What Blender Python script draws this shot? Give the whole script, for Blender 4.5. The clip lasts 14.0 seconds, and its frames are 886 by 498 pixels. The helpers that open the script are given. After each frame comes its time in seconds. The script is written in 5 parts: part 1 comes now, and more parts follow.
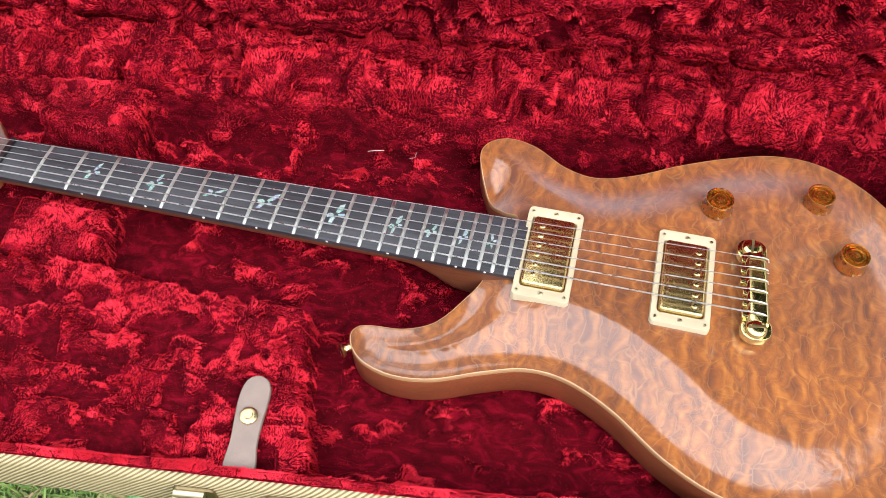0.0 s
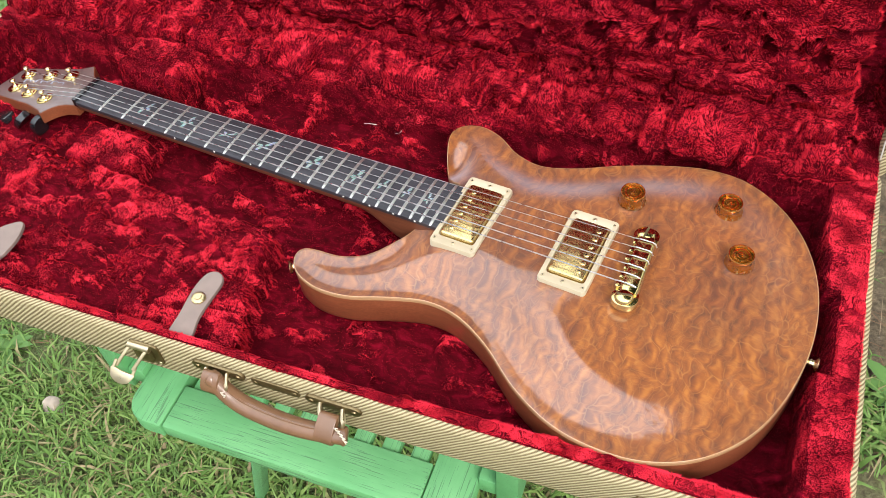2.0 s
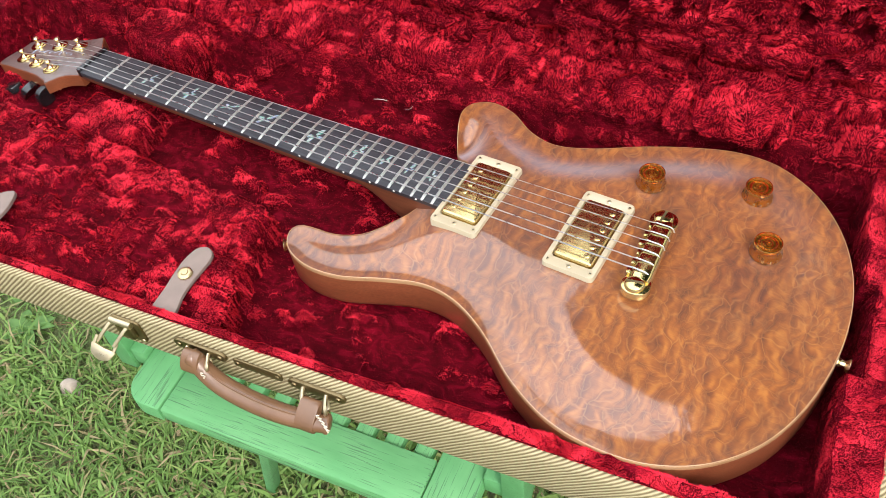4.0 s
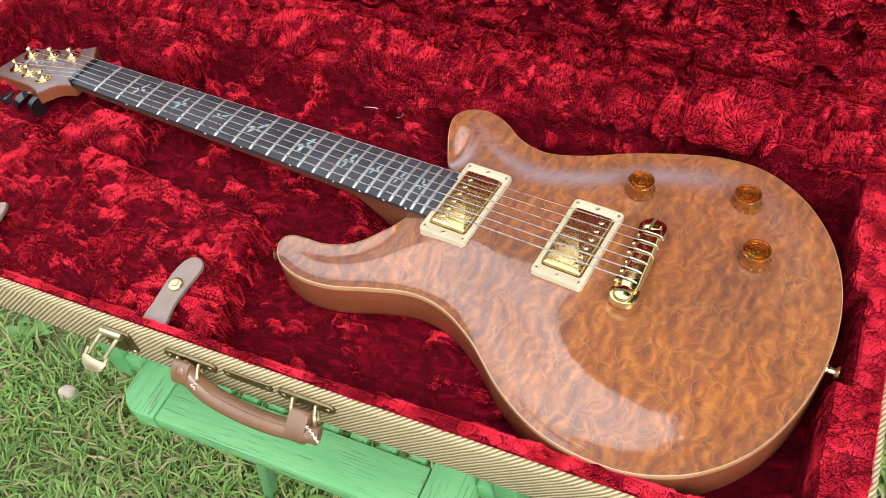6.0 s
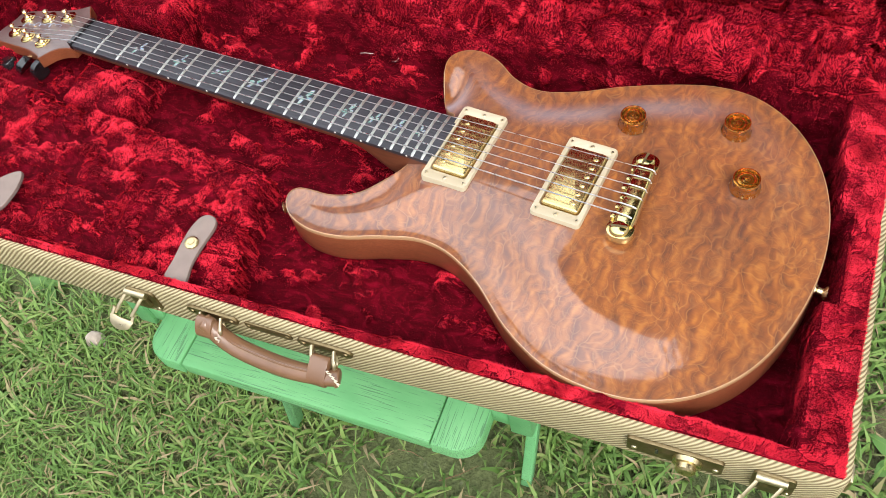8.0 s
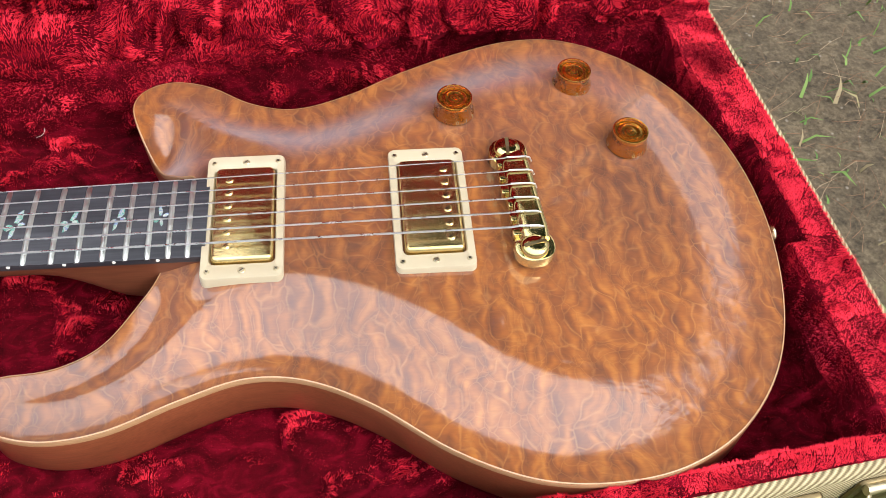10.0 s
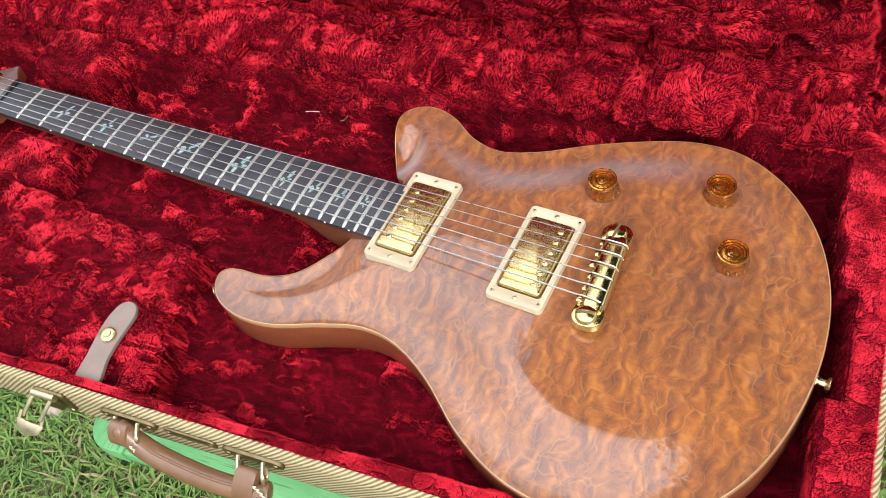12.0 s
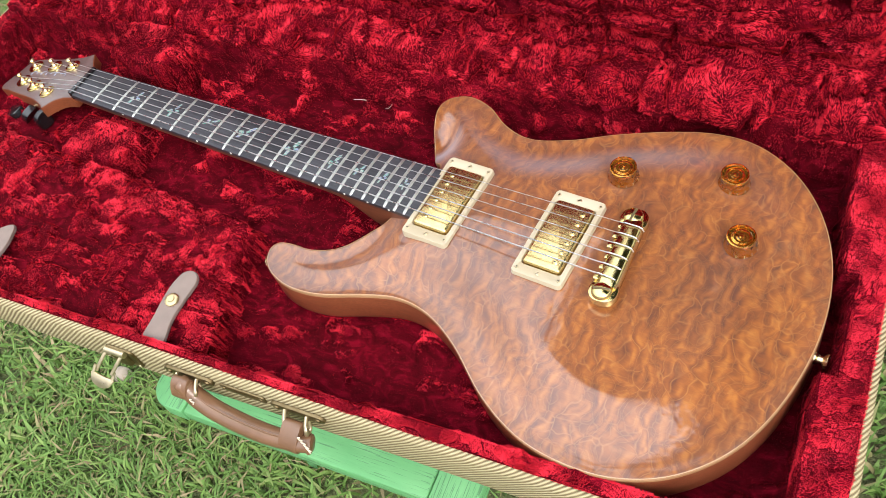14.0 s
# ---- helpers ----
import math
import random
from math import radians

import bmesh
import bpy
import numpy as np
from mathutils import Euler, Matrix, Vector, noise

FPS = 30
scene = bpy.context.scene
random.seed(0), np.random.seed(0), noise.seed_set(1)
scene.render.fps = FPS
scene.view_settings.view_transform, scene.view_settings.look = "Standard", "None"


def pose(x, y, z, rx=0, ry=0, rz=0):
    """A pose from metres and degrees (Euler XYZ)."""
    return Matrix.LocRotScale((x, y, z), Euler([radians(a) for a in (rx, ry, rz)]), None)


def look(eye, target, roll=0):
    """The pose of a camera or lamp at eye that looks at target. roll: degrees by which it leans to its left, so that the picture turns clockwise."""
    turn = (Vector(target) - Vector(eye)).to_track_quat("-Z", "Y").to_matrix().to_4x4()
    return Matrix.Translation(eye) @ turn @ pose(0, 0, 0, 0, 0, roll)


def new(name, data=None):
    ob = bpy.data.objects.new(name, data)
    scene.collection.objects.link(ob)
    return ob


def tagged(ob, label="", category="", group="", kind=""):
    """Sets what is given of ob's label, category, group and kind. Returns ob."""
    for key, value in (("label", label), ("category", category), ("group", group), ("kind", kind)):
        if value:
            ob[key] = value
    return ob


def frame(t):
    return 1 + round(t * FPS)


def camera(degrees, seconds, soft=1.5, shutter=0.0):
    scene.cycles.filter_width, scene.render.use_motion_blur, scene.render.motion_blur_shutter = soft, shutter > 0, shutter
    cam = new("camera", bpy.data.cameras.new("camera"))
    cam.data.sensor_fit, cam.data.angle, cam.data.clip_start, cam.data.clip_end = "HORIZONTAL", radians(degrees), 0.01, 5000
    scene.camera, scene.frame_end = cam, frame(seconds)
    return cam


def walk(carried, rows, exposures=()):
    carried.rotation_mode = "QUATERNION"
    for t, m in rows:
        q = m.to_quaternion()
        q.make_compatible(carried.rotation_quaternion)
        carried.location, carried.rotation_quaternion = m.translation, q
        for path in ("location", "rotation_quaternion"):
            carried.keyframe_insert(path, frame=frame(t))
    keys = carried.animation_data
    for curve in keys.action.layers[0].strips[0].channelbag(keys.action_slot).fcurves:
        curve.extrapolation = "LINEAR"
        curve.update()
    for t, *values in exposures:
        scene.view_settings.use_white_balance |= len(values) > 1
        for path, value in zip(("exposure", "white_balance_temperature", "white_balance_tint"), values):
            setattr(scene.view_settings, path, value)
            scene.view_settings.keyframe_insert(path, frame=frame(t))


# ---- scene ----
cam = camera(53.2, 14.0, 0.85)
# the eye, what it looks at and its roll, in the frame of the instrument
PATH = [
    (0, (0.516, -0.412, 0.583), (0.201, 0.699, -1.049), -2.9),
    (0.5, (0.701, -0.4, 0.604), (0.099, 0.702, -0.952), -7.6),
    (1, (0.748, -0.442, 0.633), (0.082, 0.636, -0.915), -8.9),
    (1.5, (0.729, -0.529, 0.641), (0.095, 0.581, -0.897), -6.8),
    (2, (0.77, -0.491, 0.611), (0.057, 0.602, -0.904), -7.5),
    (2.5, (0.791, -0.448, 0.555), (0.005, 0.611, -0.948), -9.6),
    (3, (0.791, -0.45, 0.545), (-0.012, 0.597, -0.958), -10.0),
    (3.2, (0.793, -0.454, 0.545), (-0.019, 0.595, -0.952), -10.1),
    (5.3, (0.798, -0.452, 0.565), (-0.031, 0.576, -0.938), -9.3),
    (5.5, (0.798, -0.451, 0.564), (-0.028, 0.586, -0.933), -9.3),
    (6, (0.804, -0.442, 0.557), (-0.022, 0.594, -0.942), -10.4),
    (6.5, (0.811, -0.441, 0.563), (-0.021, 0.585, -0.938), -11.6),
    (7, (0.81, -0.447, 0.565), (-0.026, 0.576, -0.937), -11.9),
    (7.5, (0.814, -0.447, 0.57), (-0.029, 0.589, -0.919), -12.1),
    (8, (0.812, -0.435, 0.598), (0.031, 0.447, -1.019), -16.2),
    (8.5, (0.751, -0.409, 0.651), (0.113, 0.626, -0.937), -10.5),
    (8.7, (0.717, -0.368, 0.537), (0.255, 0.75, -1.056), -6.6),
    (10.8, (0.525, -0.323, 0.393), (0.716, 0.834, -1.227), 2.2),
    (11, (0.544, -0.319, 0.396), (0.664, 0.842, -1.228), 0.3),
    (11.5, (0.665, -0.297, 0.436), (0.213, 0.815, -1.164), -11.3),
]
# the last stretch, in the world
PATH_END = [
    (12, (0.733, -0.421, 1.265), (0.103, 0.555, -0.363), -15.9),
    (12.5, (0.773, -0.452, 1.376), (0.11, 0.426, -0.295), -17.2),
    (13, (0.769, -0.453, 1.362), (0.06, 0.46, -0.27), -18.5),
    (13.5, (0.767, -0.447, 1.317), (0.044, 0.477, -0.303), -19.2),
    (14, (0.773, -0.448, 1.31), (0.036, 0.455, -0.314), -19.9),
]
EXPOSURES = [(0.0, 0.22), (0.6, 0.17), (1.5, 0.08), (14.0, 0.05)]
e1 = Vector((0.99087, 0.12869, -0.04013))
e2 = Vector((-0.12771, 0.99147, 0.02613))
e3 = Vector((0.04315, -0.02077, 0.99885))
GUITAR = Matrix(((*e1, 0.0), (*e2, 0.0), (*e3, 0.685), (0, 0, 0, 1)))
walk(cam, [(t, GUITAR @ look(eye, target, roll)) for t, eye, target, roll in PATH] + [(t, look(eye, target, roll)) for t, eye, target, roll in PATH_END], EXPOSURES)

# ---------------------------------------------------------------- light
world = bpy.data.worlds.new("sky")
scene.world = world
world.use_nodes = True
wn, wl = world.node_tree.nodes, world.node_tree.links
sky = wn.new("ShaderNodeTexSky")
sky.sky_type, sky.sun_disc = "NISHITA", False
sky.sun_elevation, sky.sun_rotation = radians(43), radians(132)
sky.air_density, sky.dust_density = 1.0, 4.0
pale = wn.new("ShaderNodeHueSaturation")
pale.inputs["Saturation"].default_value = 0.3
wl.new(sky.outputs[0], pale.inputs["Color"])
wl.new(pale.outputs[0], wn["Background"].inputs[0])
wn["Background"].inputs[1].default_value = 0.06
# the cloud cover: an overcast dome, brighter towards the zenith
geo = wn.new("ShaderNodeTexCoord")
split = wn.new("ShaderNodeSeparateXYZ")
rise = wn.new("ShaderNodeMapRange")
rise.interpolation_type = "SMOOTHSTEP"
rise.inputs["From Min"].default_value, rise.inputs["From Max"].default_value = 0.15, 1.0
rise.inputs["To Min"].default_value, rise.inputs["To Max"].default_value = 0.30, 3.10
wl.new(geo.outputs["Generated"], split.inputs[0])
wl.new(split.outputs[2], rise.inputs["Value"])
cloud = wn.new("ShaderNodeBackground")
cloud.inputs[0].default_value = (0.90, 0.95, 1.02, 1)
wl.new(rise.outputs[0], cloud.inputs[1])
both = wn.new("ShaderNodeAddShader")
wl.new(wn["Background"].outputs[0], both.inputs[0])
wl.new(cloud.outputs[0], both.inputs[1])
wl.new(both.outputs[0], wn["World Output"].inputs[0])
sun = new("sun", bpy.data.lights.new("sun", "SUN"))
sun.data.energy, sun.data.angle, sun.data.color = 2.15, radians(28), (1.0, 0.94, 0.86)
sun.matrix_world = look((2.0, -1.8, 2.5), (0, 0, 0))


# ---------------------------------------------------------------- materials
class Mat:
    """A small builder of node materials."""

    def __init__(self, name, color=(0.5, 0.5, 0.5), rough=0.5, metal=0.0, coat=0.0, coat_rough=0.05):
        self.m = bpy.data.materials.new(name)
        self.m.use_nodes = True
        self.n, self.l = self.m.node_tree.nodes, self.m.node_tree.links
        self.b = self.n["Principled BSDF"]
        self.set("Base Color", (*color, 1)), self.set("Roughness", rough), self.set("Metallic", metal)
        self.set("Coat Weight", coat), self.set("Coat Roughness", coat_rough)
        self.co = self.n.new("ShaderNodeTexCoord").outputs["Object"]

    def set(self, key, value):
        self.b.inputs[key].default_value = value

    def plug(self, out, key):
        self.l.new(out, self.b.inputs[key])

    def node(self, kind, *links, **values):
        node = self.n.new("ShaderNode" + kind)
        for key, value in values.items():
            set_choice(node, key, value)
        for key, out in links:
            if hasattr(out, "is_output"):
                self.l.new(out, node.inputs[key])
            else:
                node.inputs[key].default_value = out
        return node

    def scaled(self, sx, sy, sz, rz=0.0):
        return self.node("Mapping", ("Vector", self.co), ("Scale", (sx, sy, sz)), ("Rotation", (0, 0, rz))).outputs[0]

    def noise(self, scale, detail=3.0, rough=0.5, vec=None, dist=0.0):
        return self.node("TexNoise", ("Vector", vec or self.co), ("Scale", scale), ("Detail", detail), ("Roughness", rough), ("Distortion", dist)).outputs[0]

    def math(self, op, a, b=0.0):
        node = self.n.new("ShaderNodeMath")
        node.operation = op
        for k, v in enumerate((a, b)):
            if hasattr(v, "is_output"):
                self.l.new(v, node.inputs[k])
            else:
                node.inputs[k].default_value = v
        return node.outputs[0]

    def ramp(self, out, *stops):
        node = self.n.new("ShaderNodeValToRGB")
        el = node.color_ramp.elements
        while len(el) < len(stops):
            el.new(0.5)
        for e, (p, c) in zip(el, stops):
            e.position, e.color = p, (*c, 1) if len(c) == 3 else c
        self.l.new(out, node.inputs[0])
        return node.outputs[0]

    def mix(self, fac, a, b, mode="MIX"):
        node = self.n.new("ShaderNodeMix")
        node.data_type, node.blend_type = "RGBA", mode
        for k, v in ((0, fac), (6, a), (7, b)):
            if hasattr(v, "is_output"):
                self.l.new(v, node.inputs[k])
            else:
                node.inputs[k].default_value = (*v, 1) if k else v
        return node.outputs[2]

    def bump(self, out, strength=0.3, dist=0.001):
        node = self.node("Bump", ("Height", out), ("Strength", strength), ("Distance", dist))
        self.l.new(node.outputs[0], self.b.inputs["Normal"])
        return node.outputs[0]

    def island(self):
        return self.n.new("ShaderNodeNewGeometry").outputs["Random Per Island"]


def set_choice(node, key, value):
    if key == "feature":
        node.feature = value


def plush_base():
    k = Mat("shaded_plush_backing", rough=0.9)
    # far darker than the fibres, as shade in the dents; paler streaks as sheen
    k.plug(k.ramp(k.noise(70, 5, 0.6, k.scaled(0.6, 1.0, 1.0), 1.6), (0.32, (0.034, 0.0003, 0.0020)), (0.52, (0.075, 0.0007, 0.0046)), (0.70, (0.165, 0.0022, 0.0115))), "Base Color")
    k.set("Specular IOR Level", 0.05)
    k.bump(k.noise(400, 3), 0.6, 0.002)
    return k.m


def plush_fibre():
    """Silky fibres: a deep red body with a red satin gloss."""
    k = Mat("plush_fibre", rough=0.48, metal=0.28)
    big = k.noise(60, 3, 0.6, k.scaled(0.8, 1.0, 1.0), 0.8)
    c = k.ramp(k.island(), (0.0, (0.56, 0.0100, 0.027)), (0.6, (0.70, 0.0190, 0.041)), (1.0, (0.82, 0.036, 0.060)))
    k.plug(k.mix(0.30, c, k.ramp(big, (0.36, (0.42, 0.0070, 0.021)), (0.62, (0.78, 0.030, 0.054)))), "Base Color")
    k.set("Specular IOR Level", 0.9), k.set("Specular Tint", (1.0, 0.13, 0.17, 1))
    return k.m


def tweed():
    k = Mat("tweed_cloth", rough=0.75)
    xyz = k.node("SeparateXYZ", ("Vector", k.co)).outputs
    wob = k.math("MULTIPLY", k.math("SUBTRACT", k.noise(60, 2), 0.5), 0.0016)
    ph = k.math("ADD", k.math("SUBTRACT", k.math("SUBTRACT", xyz[0], xyz[1]), xyz[2]), wob)
    st = k.math("SINE", k.math("MULTIPLY", ph, 2 * math.pi / 0.0050))
    th = k.math("SINE", k.math("MULTIPLY", k.math("ADD", k.math("ADD", xyz[0], xyz[1]), xyz[2]), 2 * math.pi / 0.0019))
    h = k.math("ADD", st, k.math("MULTIPLY", th, 0.25))
    col = k.ramp(k.math("ADD", k.math("MULTIPLY", h, 0.4), 0.5), (0.1, (0.075, 0.048, 0.021)), (0.36, (0.255, 0.19, 0.09)), (0.6, (0.44, 0.365, 0.21)), (1.0, (0.53, 0.465, 0.30)))
    k.plug(k.mix(k.math("MULTIPLY", k.noise(30, 5), 0.35), col, (0.52, 0.42, 0.22), "MIX"), "Base Color")
    k.bump(h, 0.7, 0.0006)
    return k.m


def quilted_maple():
    """Figured maple under gloss lacquer: pillowy cells with a dark and a light flank, pale veins between them."""
    k = Mat("quilted_maple", rough=0.40, coat=1.0, coat_rough=0.045)
    k.set("Coat IOR", 1.64), k.set("Specular IOR Level", 0.45), k.set("Specular Tint", (0.86, 0.90, 1.0, 1))
    # a film of fine dust and polishing haze over the lacquer
    k.set("Sheen Weight", 0.58), k.set("Sheen Roughness", 0.50), k.set("Sheen Tint", (0.80, 0.84, 1.0, 1))
    warp = k.node("TexNoise", ("Vector", k.co), ("Scale", 30.0), ("Detail", 2.0)).outputs["Color"]
    vec = k.node("Mapping", ("Vector", k.co), ("Scale", (1.0, 0.60, 1.0)), ("Rotation", (0, 0, 0.32))).outputs[0]
    mixv = k.node("MixRGB", ("Fac", 0.030), ("Color1", vec), ("Color2", warp)).outputs[0]
    aside = k.node("Mapping", ("Vector", mixv), ("Location", (0.0030, 0.0012, 0.0))).outputs[0]

    def cells(v, scale, feature, soft=0.35):
        extra = [("Smoothness", soft)] if feature == "SMOOTH_F1" else []
        return k.node("TexVoronoi", ("Vector", v), ("Scale", scale), ("Randomness", 1.0), *extra, feature=feature).outputs["Distance"]

    def emboss(scale):
        return k.math("SUBTRACT", cells(aside, scale, "SMOOTH_F1"), cells(mixv, scale, "SMOOTH_F1"))

    coarse, small = emboss(96.0), emboss(170.0)
    puff = k.math("ADD", k.math("ADD", k.math("MULTIPLY", coarse, 0.90), k.math("MULTIPLY", small, 0.50)), 0.5)
    grain = k.noise(420, 3, vec=k.scaled(0.05, 1, 1))
    puff = k.math("ADD", puff, k.math("MULTIPLY", k.math("SUBTRACT", grain, 0.5), 0.22))
    q = k.ramp(puff, (0.05, (0.120, 0.030, 0.003)), (0.40, (0.194, 0.053, 0.004)), (0.60, (0.255, 0.075, 0.006)), (0.95, (0.385, 0.134, 0.017)))
    here = k.ramp(k.noise(55, 2), (0.42, (0.0, 0.0, 0.0)), (0.62, (1, 1, 1)))
    vein = k.math("MULTIPLY", k.ramp(cells(mixv, 96.0, "DISTANCE_TO_EDGE"), (0.0, (1, 1, 1)), (0.075, (0, 0, 0))), here)
    vein2 = k.math("MULTIPLY", k.ramp(cells(mixv, 170.0, "DISTANCE_TO_EDGE"), (0.0, (1, 1, 1)), (0.075, (0, 0, 0))), k.math("SUBTRACT", 1.0, here))
    c = k.mix(k.math("ADD", k.math("MULTIPLY", vein, 0.36), k.math("MULTIPLY", vein2, 0.20)), q, (0.50, 0.225, 0.058))
    blot = k.ramp(k.noise(9, 3), (0.35, (0.70, 0.64, 0.62)), (0.65, (1.2, 1.15, 1.05)))
    c = k.mix(0.8, c, blot, "MULTIPLY")
    pores = k.noise(900, 2, vec=k.scaled(0.25, 1, 1))
    k.plug(k.mix(0.22, c, k.ramp(pores, (0.3, (0.4, 0.4, 0.4)), (0.7, (1, 1, 1))), "MULTIPLY"), "Base Color")
    return k.m


def grained(name, dark, light, rough, coat=0.0, fine=900, stretch=0.06):
    k = Mat(name, rough=rough, coat=coat, coat_rough=0.06)
    a = k.noise(fine, 4, vec=k.scaled(stretch, 1, 1))
    b = k.noise(40, 3, vec=k.scaled(0.2, 1, 1))
    c = k.mix(0.5, k.ramp(a, (0.3, dark), (0.7, light)), k.ramp(b, (0.3, dark), (0.7, light)))
    k.plug(c, "Base Color")
    k.bump(a, 0.08, 0.0004)
    return k.m


def metal(name, color, rough, spots=0.25):
    k = Mat(name, color, rough, 1.0)
    k.plug(k.ramp(k.noise(160, 4), (0.3, (rough * 0.6,) * 3), (0.75, (rough + spots,) * 3)), "Roughness")
    return k.m


def brushed_gold():
    """Old gold plating: a mirror under fine pits and polishing marks."""
    k = Mat("worn_gold_cover", rough=0.2, metal=1.0)
    marks = k.noise(1500, 3, vec=k.scaled(0.12, 1, 1))
    pits = k.noise(2600, 2)
    k.plug(k.ramp(k.noise(70, 4), (0.35, (0.70, 0.52, 0.22)), (0.65, (0.78, 0.61, 0.29))), "Base Color")
    k.plug(k.ramp(pits, (0.35, (0.16,) * 3), (0.70, (0.34,) * 3)), "Roughness")
    k.bump(k.math("ADD", k.math("MULTIPLY", marks, 0.6), pits), 0.10, 0.0004)
    return k.m


def plain(name, color, rough=0.5, coat=0.0, vary=0.12, scale=60, bump=0.1):
    k = Mat(name, color, rough, 0.0, coat)
    lo, hi = tuple(c * (1 - vary) for c in color), tuple(min(1, c * (1 + vary)) for c in color)
    k.plug(k.ramp(k.noise(scale, 5), (0.3, lo), (0.7, hi)), "Base Color")
    k.bump(k.noise(scale * 9, 3), bump, 0.0005)
    return k.m


def pearl():
    k = Mat("abalone_pearl", rough=0.22, coat=0.6)
    k.plug(k.ramp(k.noise(190, 3, dist=1.5), (0.30, (0.36, 0.40, 0.34)), (0.42, (0.10, 0.34, 0.28)), (0.52, (0.46, 0.46, 0.42)), (0.60, (0.16, 0.26, 0.42)), (0.72, (0.42, 0.32, 0.42))), "Base Color")
    return k.m


def green_paint(name, sx, sy):
    k = Mat(name, rough=0.55)
    grain = k.noise(70, 6, 0.65, vec=k.scaled(sx, sy, 1))
    crack = k.noise(620, 4, 0.6, vec=k.scaled(sx * 0.28 if sx < 1 else 1, sy * 0.28 if sy < 1 else 1, 1))
    patch = k.noise(11, 4)
    base = k.ramp(patch, (0.3, (0.125, 0.385, 0.148)), (0.7, (0.195, 0.49, 0.208)))
    base = k.mix(0.35, base, k.ramp(grain, (0.3, (0.65, 0.68, 0.66)), (0.7, (1.1, 1.1, 1.1))), "MULTIPLY")
    worn = k.math("GREATER_THAN", k.math("ADD", k.math("MULTIPLY", grain, 0.75), k.math("MULTIPLY", patch, 0.35)), 0.685)
    thin = k.ramp(k.math("ADD", k.math("MULTIPLY", crack, 0.8), k.math("MULTIPLY", patch, 0.25)), (0.580, (0, 0, 0)), (0.630, (1, 1, 1)))
    k.plug(k.mix(k.math("MULTIPLY", k.math("MAXIMUM", k.math("MULTIPLY", worn, 0.35), thin), 0.60), base, (0.045, 0.10, 0.055)), "Base Color")
    k.bump(k.math("ADD", grain, k.math("MULTIPLY", thin, -0.6)), 0.35, 0.0012)
    return k.m


def leafy(name, stops, rough=0.55):
    k = Mat(name, rough=rough)
    k.plug(k.ramp(k.island(), *stops), "Base Color")
    k.set("Specular IOR Level", 0.28)
    return k.m


def soil():
    k = Mat("soil_and_thatch", rough=0.95)
    a, b, e = k.noise(5, 6, 0.6), k.noise(120, 5, 0.7), k.noise(30, 5, 0.65)
    c = k.mix(0.5, k.ramp(a, (0.35, (0.092, 0.064, 0.034)), (0.65, (0.165, 0.122, 0.072))), k.ramp(b, (0.3, (0.045, 0.036, 0.022)), (0.7, (0.20, 0.165, 0.115))))
    c = k.mix(0.75, c, k.ramp(e, (0.34, (0.50, 0.47, 0.42)), (0.62, (1.35, 1.28, 1.18))), "MULTIPLY")
    grit = k.node("TexVoronoi", ("Vector", k.co), ("Scale", 55.0), ("Randomness", 1.0), feature="F1")
    spot = k.math("MULTIPLY", k.ramp(grit.outputs["Distance"], (0.10, (1, 1, 1)), (0.22, (0, 0, 0))), k.ramp(k.noise(23, 2), (0.52, (0, 0, 0)), (0.60, (1, 1, 1))))
    c = k.mix(k.math("MULTIPLY", spot, 0.7), c, (0.34, 0.29, 0.23))
    # moss and thatch tint the soil green, but for one bare patch
    far = k.node("VectorMath", (0, k.co), (1, (1.55, 0.80, 0.0)))
    far.operation = "DISTANCE"
    lawn = k.ramp(k.math("ADD", k.math("MULTIPLY", far.outputs["Value"], 0.55), k.math("MULTIPLY", k.math("SUBTRACT", e, 0.5), 0.5)), (0.38, (0, 0, 0)), (0.58, (1, 1, 1)))
    green = k.ramp(b, (0.3, (0.062, 0.092, 0.026)), (0.7, (0.145, 0.200, 0.062)))
    k.plug(k.mix(k.math("MULTIPLY", lawn, 0.72), c, green), "Base Color")
    k.bump(k.math("ADD", b, e), 0.9, 0.010)
    return k.m


PLUSH, PILE, TWEED = plush_base(), plush_fibre(), tweed()
QUILT = quilted_maple()
MAHOGANY = grained("mahogany", (0.14, 0.037, 0.015), (0.28, 0.084, 0.036), 0.34, 0.45)
NECKWOOD = grained("neck_mahogany", (0.105, 0.031, 0.014), (0.205, 0.066, 0.031), 0.42, 0.2)
HEADWOOD = grained("headstock_face", (0.120, 0.082, 0.076), (0.190, 0.136, 0.126), 0.36, 0.7)
BINDING = grained("maple_binding", (0.36, 0.20, 0.095), (0.48, 0.29, 0.15), 0.3, 0.8)
EBONY = grained("dark_fingerboard", (0.008, 0.008, 0.011), (0.066, 0.066, 0.077), 0.40, 0.0, 520, 0.03)
NICKEL = metal("nickel", (0.66, 0.68, 0.64), 0.52, 0.08)
STEEL = metal("string_steel", (0.78, 0.78, 0.77), 0.36, 0.1)
GOLD = metal("polished_gold", (0.86, 0.72, 0.44), 0.27, 0.06)
COVER = brushed_gold()
MIRRORGOLD = metal("bridge_gold", (0.68, 0.54, 0.24), 0.15, 0.08)
BRASS = metal("antique_brass", (0.23, 0.175, 0.092), 0.46, 0.25)
BUTTON = metal("button_brass", (0.60, 0.48, 0.26), 0.30, 0.15)
PALEBRASS = metal("pale_brass", (0.60, 0.51, 0.34), 0.42, 0.15)
CREAM = plain("cream_plastic", (0.49, 0.415, 0.285), 0.35, 0.3, 0.03)
BLACK = plain("black_plastic", (0.012, 0.012, 0.014), 0.22, 0.5)
PEARL = pearl()
